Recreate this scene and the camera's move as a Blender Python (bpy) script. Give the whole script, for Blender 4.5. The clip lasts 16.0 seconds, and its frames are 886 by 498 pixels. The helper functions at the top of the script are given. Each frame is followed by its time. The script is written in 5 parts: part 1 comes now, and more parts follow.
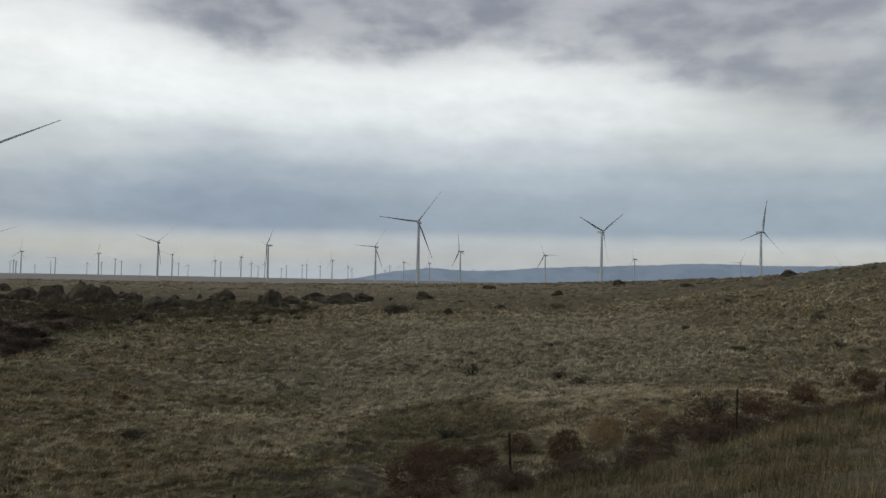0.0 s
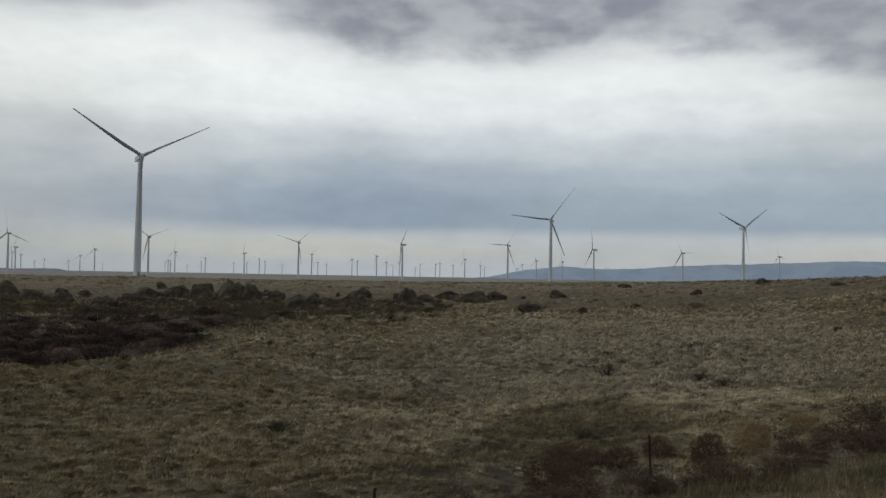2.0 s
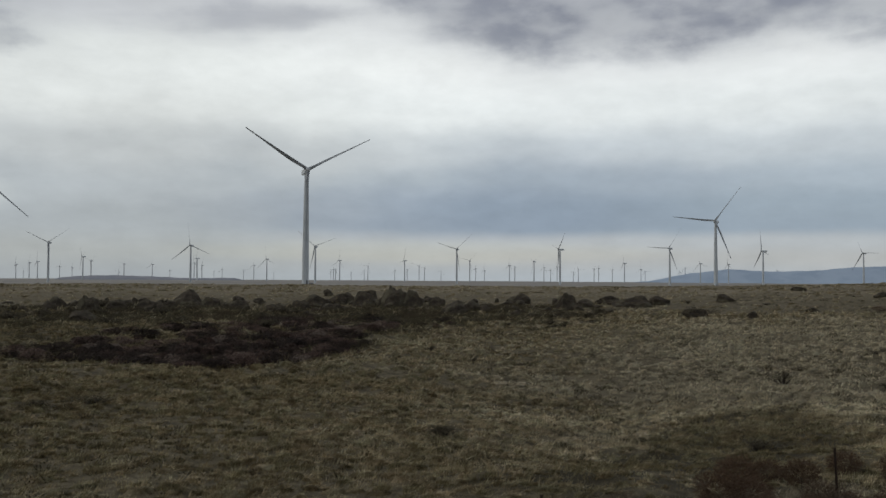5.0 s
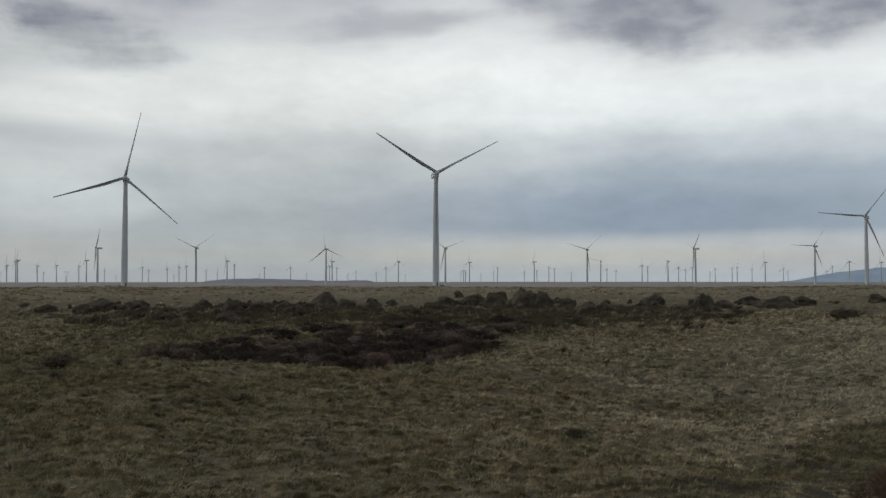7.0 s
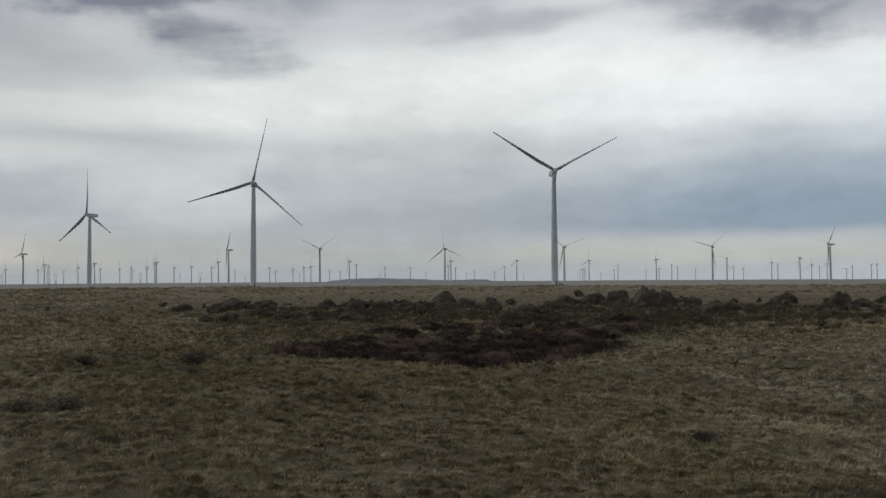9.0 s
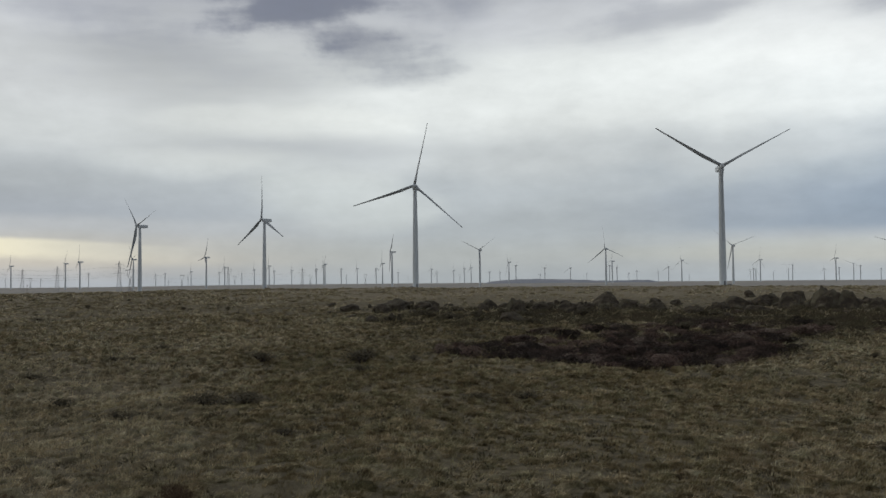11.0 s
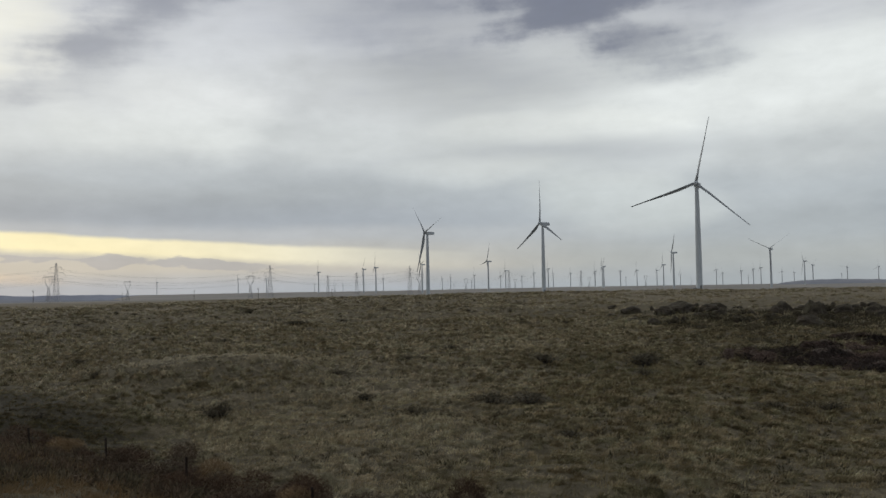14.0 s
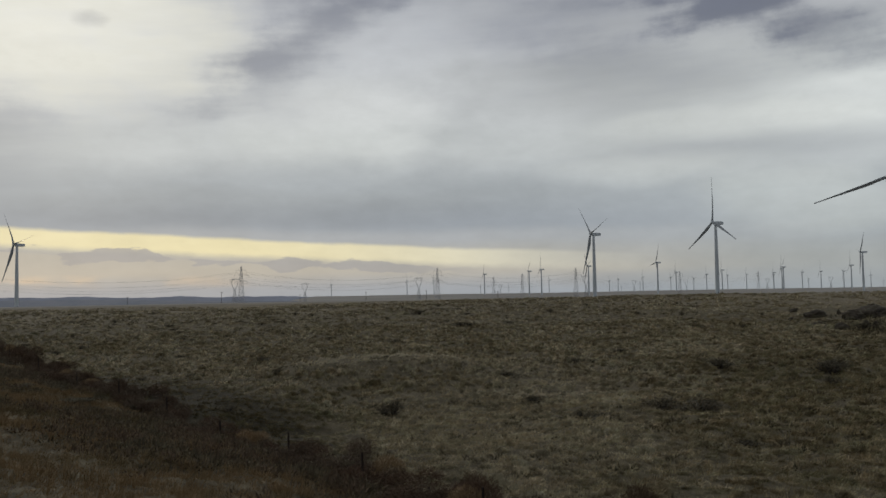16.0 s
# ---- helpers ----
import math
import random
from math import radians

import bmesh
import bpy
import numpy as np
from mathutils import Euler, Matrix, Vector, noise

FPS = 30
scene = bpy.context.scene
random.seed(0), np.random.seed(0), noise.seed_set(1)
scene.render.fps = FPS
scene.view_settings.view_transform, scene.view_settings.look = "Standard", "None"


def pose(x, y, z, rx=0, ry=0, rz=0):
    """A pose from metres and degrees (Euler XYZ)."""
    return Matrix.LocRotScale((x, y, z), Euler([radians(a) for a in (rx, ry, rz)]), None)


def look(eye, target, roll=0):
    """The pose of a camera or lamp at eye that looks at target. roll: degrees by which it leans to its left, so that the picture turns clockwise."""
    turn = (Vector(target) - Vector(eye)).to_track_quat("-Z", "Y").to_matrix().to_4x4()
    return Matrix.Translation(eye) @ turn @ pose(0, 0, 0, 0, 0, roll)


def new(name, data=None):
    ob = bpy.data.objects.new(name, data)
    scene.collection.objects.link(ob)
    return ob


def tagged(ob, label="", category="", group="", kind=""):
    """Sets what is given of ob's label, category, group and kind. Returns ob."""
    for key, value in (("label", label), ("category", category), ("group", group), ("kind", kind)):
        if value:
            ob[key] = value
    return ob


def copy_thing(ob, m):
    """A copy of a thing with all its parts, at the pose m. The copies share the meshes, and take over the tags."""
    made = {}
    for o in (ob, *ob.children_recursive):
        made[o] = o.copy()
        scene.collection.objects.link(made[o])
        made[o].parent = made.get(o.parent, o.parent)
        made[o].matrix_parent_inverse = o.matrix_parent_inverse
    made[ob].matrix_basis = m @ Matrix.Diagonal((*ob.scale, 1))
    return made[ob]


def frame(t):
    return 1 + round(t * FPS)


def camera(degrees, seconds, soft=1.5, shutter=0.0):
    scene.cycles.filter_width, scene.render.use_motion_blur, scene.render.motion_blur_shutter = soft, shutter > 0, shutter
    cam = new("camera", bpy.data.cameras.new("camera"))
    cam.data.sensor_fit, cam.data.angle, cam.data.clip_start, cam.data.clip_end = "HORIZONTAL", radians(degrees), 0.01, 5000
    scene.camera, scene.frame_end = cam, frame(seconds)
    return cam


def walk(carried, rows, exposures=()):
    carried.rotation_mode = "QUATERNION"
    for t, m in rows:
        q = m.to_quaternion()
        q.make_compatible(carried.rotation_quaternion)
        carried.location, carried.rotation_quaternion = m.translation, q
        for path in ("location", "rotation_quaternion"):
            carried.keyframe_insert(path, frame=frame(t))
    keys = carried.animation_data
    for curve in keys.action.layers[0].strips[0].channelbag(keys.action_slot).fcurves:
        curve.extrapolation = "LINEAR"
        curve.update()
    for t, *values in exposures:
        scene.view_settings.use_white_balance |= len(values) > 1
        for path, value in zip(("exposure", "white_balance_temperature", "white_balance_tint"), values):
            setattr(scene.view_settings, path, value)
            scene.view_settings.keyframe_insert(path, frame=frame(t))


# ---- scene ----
cam = camera(55.02, 16.0, soft=1.5)
EYE = 5.0
# seconds, place beside the first eye, yaw, pitch, roll
PATH = [
    (0.0, -0.003, -0.000, -0.003, 0.000, 2.004, -1.106),
    (0.5, -0.022, 0.008, -0.006, 2.551, 1.984, -1.269),
    (1.0, -0.040, 0.016, -0.009, 4.833, 1.910, -1.335),
    (1.5, -0.059, 0.024, -0.012, 6.949, 1.857, -1.164),
    (2.0, -0.077, 0.033, -0.014, 8.891, 1.744, -1.060),
    (2.5, -0.095, 0.041, -0.017, 10.696, 1.707, -0.878),
    (3.0, -0.113, 0.049, -0.018, 12.326, 1.755, -0.764),
    (3.5, -0.131, 0.056, -0.020, 14.292, 1.882, -0.651),
    (4.0, -0.148, 0.063, -0.022, 16.113, 1.954, -0.589),
    (6.5, -0.230, 0.086, -0.028, 25.599, 2.018, -0.019),
    (7.0, -0.246, 0.088, -0.029, 28.177, 2.056, 0.027),
    (7.5, -0.260, 0.088, -0.031, 30.323, 2.112, 0.060),
    (8.0, -0.274, 0.088, -0.032, 32.166, 2.174, 0.191),
    (10.5, -0.336, 0.066, -0.036, 43.802, 1.926, 0.426),
    (11.0, -0.347, 0.058, -0.037, 46.856, 2.143, 0.496),
    (11.5, -0.357, 0.049, -0.037, 49.615, 2.262, 0.601),
    (12.0, -0.366, 0.039, -0.038, 52.243, 2.354, 0.703),
    (12.5, -0.374, 0.028, -0.038, 55.454, 2.303, 0.838),
    (13.0, -0.381, 0.016, -0.037, 58.911, 2.323, 0.877),
    (13.5, -0.387, 0.003, -0.037, 62.307, 2.458, 0.946),
    (14.0, -0.393, -0.011, -0.036, 65.458, 2.543, 0.961),
    (14.5, -0.397, -0.026, -0.035, 68.368, 2.573, 0.976),
    (15.0, -0.401, -0.041, -0.033, 71.002, 2.589, 1.124),
    (15.5, -0.403, -0.057, -0.031, 73.656, 2.648, 1.019),
    (16.0, -0.404, -0.073, -0.029, 76.568, 2.846, 0.913),
]
EXPOSE = [(0.0, 0.0), (0.4, -0.11), (1.6, -0.04), (3.0, -0.06), (8.0, -0.05), (10.5, 0.0), (13.5, 0.1), (14.0, 0.0), (14.5, -0.02), (15.0, -0.06), (15.5, -0.14), (16.0, -0.28)]
walk(cam, [(t, pose(x, y, EYE + z, 90 + pitch, roll, yaw)) for t, x, y, z, yaw, pitch, roll in PATH], EXPOSE)


# ---- sky, sun ----
class Graph:
    """A node tree and short names for the nodes that are set in it."""

    def __init__(self, tree):
        self.tree = tree
        tree.nodes.clear()

    def node(self, kind, **fields):
        n = self.tree.nodes.new(kind)
        for key, value in fields.items():
            if key == "operation":
                n.operation = value
            elif key == "blend":
                n.data_type, n.blend_type = "RGBA", value
            elif key == "dimensions":
                n.noise_dimensions = value
        return n

    def put(self, socket, value):
        if isinstance(value, bpy.types.NodeSocket):
            self.tree.links.new(value, socket)
        elif isinstance(value, tuple) and socket.type == "RGBA":
            socket.default_value = (*value, 1)[:4]
        else:
            socket.default_value = value

    def math(self, op, a, b=0.0, clamp=False):
        n = self.node("ShaderNodeMath", operation=op)
        n.use_clamp = clamp
        self.put(n.inputs[0], a)
        self.put(n.inputs[1], b)
        return n.outputs[0]

    def mix(self, fac, a, b, blend="MIX"):
        n = self.node("ShaderNodeMix", blend=blend)
        self.put(n.inputs[0], fac)
        self.put(n.inputs[6], a)
        self.put(n.inputs[7], b)
        return n.outputs[2]

    def ramp(self, value, stops, smooth_=True):
        n = self.node("ShaderNodeValToRGB")
        n.color_ramp.interpolation = "EASE" if smooth_ else "LINEAR"
        els = n.color_ramp.elements
        while len(els) < len(stops):
            els.new(0.5)
        for e, (p, colour) in zip(els, stops):
            e.position, e.color = p, (*colour, 1)
        self.put(n.inputs[0], value)
        return n.outputs[0]

    def span(self, value, lo, hi, a=0.0, b=1.0):
        n = self.node("ShaderNodeMapRange")
        n.interpolation_type = "SMOOTHSTEP"
        for i, v in enumerate((value, lo, hi, a, b)):
            self.put(n.inputs[i], v)
        return n.outputs[0]

    def noise(self, vector, scale, detail=3.0, rough_=0.55):
        n = self.node("ShaderNodeTexNoise")
        if vector is not None:
            self.put(n.inputs["Vector"], vector)
        n.inputs["Scale"].default_value, n.inputs["Detail"].default_value = scale, detail
        n.inputs["Roughness"].default_value = rough_
        return n.outputs[0]


def srgb(r, g, b):
    return tuple((c / 255 / 12.92) if c < 10 else ((c / 255 + 0.055) / 1.055) ** 2.4 for c in (r, g, b))


SUN_AZ, SUN_EL = 104, 20
# azimuth and lower edge, azimuth and density of the dark cloud deck
DECK_EDGE = [(-30, 9.3), (-27.5, 10.1), (-22, 11.4), (-17, 13.2), (-12, 14.5), (-8, 15.1), (-4, 15.5), (-1, 15.3), (2.5, 15.0), (5.8, 14.9), (8.2, 15.1), (10.2, 15.1), (12.8, 14.8), (15.0, 15.0), (18.0, 16.0), (22.0, 17.6), (26, 19.5), (36, 19.0), (42, 19.0), (46, 17.6), (60, 18.4), (67, 18.5), (76, 20.0), (80, 19.0), (88, 19.5), (91.5, 23.0), (104, 23.5)]
DECK_DENSE = [(-30, 0.66), (-12, 0.7), (0, 0.72), (11, 0.78), (18, 0.66), (28, 0.5), (40, 0.5), (50, 0.6), (62, 0.6), (79, 0.4), (89, 0.5), (93, 0.2), (105, 0.1)]
world = bpy.data.worlds.new("sky")
scene.world = world
world.use_nodes = True
g = Graph(world.node_tree)
coord = g.node("ShaderNodeTexCoord").outputs["Generated"]
parts = g.node("ShaderNodeSeparateXYZ")
g.put(parts.inputs[0], coord)
dx, dy, dz = parts.outputs
deg = 180 / math.pi
az0 = g.math("MULTIPLY", g.math("ARCTAN2", g.math("MULTIPLY", dx, -1.0), dy), deg)
el0 = g.math("MULTIPLY", g.math("ARCSINE", dz), deg)
# cloud space: layers seen edge-on near the horizon, a plane overhead
flat = g.node("ShaderNodeCombineXYZ")
g.put(flat.inputs[0], g.math("MULTIPLY", az0, 0.055))
g.put(flat.inputs[1], g.math("MULTIPLY", el0, 0.13))
lump = g.noise(flat.outputs[0], 1.5, 2.5, 0.5)
billow = g.noise(flat.outputs[0], 3.0, 5.0, 0.5)
fine = g.noise(flat.outputs[0], 11.0, 5.0, 0.55)
even = g.node("ShaderNodeCombineXYZ")
g.put(even.inputs[0], g.math("MULTIPLY", az0, 0.09))
g.put(even.inputs[1], g.math("MULTIPLY", el0, 0.14))
puff0 = g.math("SUBTRACT", g.noise(even.outputs[0], 3.6, 7.0, 0.6), 0.5)
lump0, billow0, fine0 = (g.math("SUBTRACT", n, 0.5) for n in (lump, billow, fine))
az = g.math("ADD", az0, g.math("ADD", g.math("MULTIPLY", lump0, 9.0), g.math("MULTIPLY", billow0, 5.0)))
calm = g.span(el0, 1.5, 9.0, 0.25, 1.0)
el = g.math("ADD", el0, g.math("MULTIPLY", calm, g.math("ADD", g.math("MULTIPLY", lump0, 1.8), g.math("MULTIPLY", billow0, 0.8))))
up = g.math("DIVIDE", el, 24.0)
round_ = g.math("DIVIDE", g.math("ADD", az0, 30.0), 140.0)
right = g.ramp(up, [(0.0, srgb(177, 184, 190)), (0.06, srgb(182, 184, 184)), (0.105, srgb(184, 189, 193)), (0.14, srgb(155, 168, 181)),
                    (0.20, srgb(159, 172, 184)), (0.27, srgb(175, 186, 196)), (0.35, srgb(200, 207, 212)), (0.46, srgb(229, 233, 233)), (0.60, srgb(246, 248, 247)), (1.0, srgb(205, 207, 212))])
middle = g.ramp(up, [(0.0, srgb(168, 174, 178)), (0.07, srgb(175, 179, 179)), (0.14, srgb(177, 183, 187)), (0.24, srgb(190, 196, 200)),
                     (0.34, srgb(206, 210, 211)), (0.46, srgb(232, 235, 233)), (0.58, srgb(232, 235, 233)), (0.72, srgb(206, 208, 211)), (1.0, srgb(190, 192, 198))])
left = g.ramp(up, [(0.0, srgb(168, 175, 183)), (0.03, srgb(178, 179, 180)), (0.06, srgb(194, 189, 180)), (0.10, srgb(187, 185, 180)),
                   (0.155, srgb(180, 183, 187)), (0.19, srgb(164, 170, 178)), (0.28, srgb(181, 186, 190)),
                   (0.40, srgb(206, 209, 209)), (0.55, srgb(206, 208, 209)), (0.72, srgb(200, 202, 206)), (1.0, srgb(180, 182, 188))])
sky = g.mix(g.span(az, 12.0, 40.0), right, middle)
sky = g.mix(g.span(az, 46.0, 76.0), sky, left)
CLOUDS = [
    # azimuth, elevation, half width, half height, brightness added, warmth
    (-24, 9.0, 12, 4.0, -0.08, 0.3),
    (6, 11.0, 16, 3.0, 0.05, 0.0),
    (20, 4.4, 16, 1.7, -0.12, -0.5),
    (9, 6.6, 9, 1.3, -0.05, -0.3),
    (28, 12.0, 12, 2.6, 0.06, 0.0),
    (20, 1.75, 15, 0.75, 0.09, 0.9),
    (-22, 1.9, 12, 0.8, 0.1, 0.6),
    (36, 7.5, 11, 5, -0.1, 0.0),
    (11, 6, 11, 3.0, -0.07, -0.2),
    (-22, 15, 8, 5, -0.1, 0.0),
]
CLOUDS_EVENING = [
    (53, 5.3, 6, 2.0, 0.2, 0.35),
    (50, 14.6, 7, 2.0, -0.16, -0.1),
    (62, 7.8, 7, 1.2, 0.18, 0.25),
    (58, 10.5, 9, 1.0, 0.12, 0.2),
    (66, 13.5, 9, 2.2, -0.08, 0.0),
    (83.5, 11.0, 7, 3.0, 0.15, 0.2),
    (101.5, 16.0, 9, 4.6, 0.15, 0.2),
    (95, 9.6, 7, 2.2, 0.03, 0.1),
    (90, 5.6, 14, 1.2, -0.1, 0.0),
    (75, 6.4, 8, 1.4, -0.08, 0.0),
    (60, 13, 9, 6, -0.13, 0.0),
    (81, 15, 7, 5, 0.09, 0.0),
]
for a, e, w, h, gain, warm in CLOUDS + CLOUDS_EVENING:
    u = g.math("DIVIDE", g.math("SUBTRACT", az, float(a)), float(w))
    v = g.math("DIVIDE", g.math("SUBTRACT", el, float(e)), float(h))
    far = g.math("ADD", g.math("MULTIPLY", u, u), g.math("MULTIPLY", v, v))
    mask = g.span(far, 1.7, 0.0)
    tint = (1 + gain, 1 + gain - 0.25 * warm * abs(gain), 1 + gain - warm * abs(gain))
    sky = g.mix(mask, sky, g.mix(1.0, sky, tint, "MULTIPLY"))
# dark deck along the top: how low it hangs and how dense it is, round the compass
hang = g.ramp(round_, [((a + 30) / 140, (e / 24,) * 3) for a, e in DECK_EDGE], False)
dense = g.ramp(round_, [((a + 30) / 140, (d,) * 3) for a, d in DECK_DENSE], False)
drawn = g.node("ShaderNodeCombineXYZ")
g.put(drawn.inputs[0], g.math("MULTIPLY", az0, 0.045))
g.put(drawn.inputs[1], g.math("MULTIPLY", g.math("ADD", el0, g.math("MULTIPLY", az0, 0.06)), 0.3))
streak0 = g.math("SUBTRACT", g.noise(drawn.outputs[0], 2.2, 3.0, 0.5), 0.5)
tatter = g.math("ADD", g.math("MULTIPLY", puff0, 1.9), g.math("ADD", g.math("MULTIPLY", billow0, 2.0), g.math("ADD", g.math("MULTIPLY", streak0, 2.0), g.math("MULTIPLY", fine0, 0.6))))
drape = g.math("ADD", g.math("MULTIPLY", streak0, 1.3), g.math("ADD", g.math("MULTIPLY", billow0, 0.7), g.math("MULTIPLY", puff0, 1.6)))
over = g.math("ADD", g.math("SUBTRACT", el0, g.math("MULTIPLY", hang, 24.0)), g.math("ADD", drape, 0.7))
shade = g.math("ADD", g.math("MULTIPLY", g.span(over, -2.6, 2.0), 0.55), g.math("MULTIPLY", g.span(over, -0.9, 1.5), 0.45))
shade = g.math("MULTIPLY", g.math("MULTIPLY", shade, dense), g.span(g.math("ADD", billow0, lump0), -0.25, 0.25, 0.8, 1.1), True)
shade = g.math("MULTIPLY", shade, g.span(g.math("ADD", g.math("MULTIPLY", billow0, 1.4), puff0), -0.25, 0.25, 0.9, 1.1), True)
sky = g.mix(shade, sky, srgb(113, 118, 134))
PATCHES = [
    # azimuth, elevation, half width, half height, slant, density, softness
    (56.0, 18.3, 6.2, 2.2, 0.0, 0.85, 0.6),
    (49.4, 14.3, 4.4, 1.1, 0.05, 0.4, 1.0),
    (52.5, 16.1, 5.5, 1.6, 0.3, 0.55, 1.0),
    (31.5, 16.6, 8.0, 0.85, -0.14, 0.42, 1.0),
    (85.5, 16.8, 5.8, 2.0, -0.5, 0.62, 0.9),
    (64.0, 14.2, 7.0, 2.0, 0.1, 0.3, 1.2),
    (69.0, 17.8, 7.0, 2.0, 0.0, 0.32, 1.2),
    (57.0, 8.9, 8.0, 0.7, 0.0, 0.2, 1.2),
    (105.0, 10.0, 3.5, 3.2, 0.0, 0.35, 1.2),
]
for a, e, w, h, slant, thick, soft in PATCHES:
    u = g.math("SUBTRACT", az0, float(a))
    v = g.math("SUBTRACT", el0, g.math("ADD", g.math("MULTIPLY", u, slant), float(e)))
    u, v = g.math("DIVIDE", u, float(w)), g.math("DIVIDE", v, float(h))
    far = g.math("SQRT", g.math("ADD", g.math("MULTIPLY", u, u), g.math("MULTIPLY", v, v)))
    far = g.math("SUBTRACT", far, g.math("MULTIPLY", tatter, 0.85))
    sky = g.mix(g.math("MULTIPLY", g.span(far, 1.15 + soft * 0.5, 0.75 - soft * 0.75), thick), sky, srgb(120, 124, 138))
# thin cloud before the low sun
u = g.math("DIVIDE", g.math("SUBTRACT", az0, 101.0), 10.0)
v = g.math("DIVIDE", g.math("SUBTRACT", el0, 17.0), 5.0)
thin = g.math("ADD", g.math("ADD", g.math("MULTIPLY", u, u), g.math("MULTIPLY", v, v)), g.math("MULTIPLY", tatter, 0.7))
sky = g.mix(g.span(thin, 1.9, -0.1, 0.0, 0.9), sky, srgb(250, 248, 236))
u = g.math("DIVIDE", g.math("SUBTRACT", az0, 99.3), 1.3)
v = g.math("DIVIDE", g.math("SUBTRACT", el0, 17.0), 0.6)
scrap = g.math("ADD", g.math("ADD", g.math("MULTIPLY", u, u), g.math("MULTIPLY", v, v)), g.math("MULTIPLY", tatter, 0.8))
sky = g.mix(g.span(scrap, 1.6, 0.0, 0.0, 0.4), sky, srgb(150, 152, 160))
# the gap of evening light under the cloud deck, with a bank of small clouds below it
below = g.math("SUBTRACT", el0, g.math("ADD", g.math("MULTIPLY", g.math("SUBTRACT", az0, 82.0), 0.048), 3.25))
below = g.math("ADD", below, g.math("ADD", g.math("MULTIPLY", billow0, 0.35), g.math("MULTIPLY", fine0, 0.22)))
opens = g.span(az0, 60.0, 78.0)
glow = g.math("MULTIPLY", g.math("MULTIPLY", g.span(below, 0.14, -0.22), g.span(below, -1.5, -0.85)), opens)
warm = g.mix(g.span(az0, 66.0, 92.0), srgb(232, 227, 208), srgb(255, 241, 194))
sky = g.mix(g.math("MULTIPLY", glow, 0.95), sky, warm)
under = g.math("MULTIPLY", g.span(below, -1.2, -1.7), opens)
sky = g.mix(g.math("MULTIPLY", under, 0.7), sky, g.mix(g.span(el0, 0.2, 1.6), srgb(172, 177, 184), srgb(199, 192, 180)))
row = g.node("ShaderNodeCombineXYZ")
g.put(row.inputs[0], g.math("MULTIPLY", az0, 0.12))
g.put(row.inputs[1], g.math("MULTIPLY", el0, 0.35))
heap = g.math("SUBTRACT", g.noise(row.outputs[0], 1.7, 4.0, 0.5), 0.5)
bank = g.math("SUBTRACT", g.math("ABSOLUTE", g.math("ADD", below, 1.5)), g.math("ADD", g.math("MULTIPLY", heap, 2.8), 0.12))
bank = g.math("MULTIPLY", g.math("MULTIPLY", g.span(bank, 0.2, 0.07), g.span(az0, 72.0, 80.0)), 0.85)
sky = g.mix(bank, sky, srgb(176, 174, 174))
blush = g.math("MULTIPLY", g.math("MULTIPLY", g.span(el0, 0.35, 0.8), g.span(el0, 1.5, 0.9)), g.math("MULTIPLY", g.span(az0, 86.0, 98.0), g.span(heap, -0.1, 0.15)))
sky = g.mix(g.math("MULTIPLY", blush, 0.6), sky, srgb(244, 214, 176))
# grain of the cloud, then the deck overhead and out of view
grain = g.math("ADD", 1.0, g.math("ADD", g.math("MULTIPLY", billow0, 0.2), g.math("ADD", g.math("MULTIPLY", fine0, 0.12), g.math("MULTIPLY", puff0, 0.2))))
sky = g.mix(1.0, g.mix(1.0, sky, grain, "MULTIPLY"), (0.985, 1.0, 1.005), "MULTIPLY")
deck = g.mix(g.span(g.noise(coord, 2.2, 5.0), 0.35, 0.65), srgb(122, 126, 136), srgb(182, 185, 190))
sky = g.mix(g.span(el0, 20.0, 36.0), sky, deck)
air = g.node("ShaderNodeTexSky")
air.sky_type, air.sun_disc = "NISHITA", False
air.sun_elevation, air.sun_rotation = radians(SUN_EL), radians(-SUN_AZ)
clear = g.mix(1.0, air.outputs[0], (0.08, 0.08, 0.08), "MULTIPLY")
sky = g.mix(0.96, clear, sky)
back = g.node("ShaderNodeBackground")
g.put(back.inputs[0], sky)
back.inputs[1].default_value = 1.0
out = g.node("ShaderNodeOutputWorld")
g.put(out.inputs[0], back.outputs[0])

sun = new("sun", bpy.data.lights.new("sun", "SUN"))
sun.data.energy, sun.data.angle, sun.data.color = 0.45, radians(25), (1.0, 0.96, 0.9)
a, e = radians(SUN_AZ), radians(SUN_EL)
sun.matrix_world = look((-50 * math.sin(a) * math.cos(e), 50 * math.cos(a) * math.cos(e), 50 * math.sin(e) + 60), (0, 0, 60))


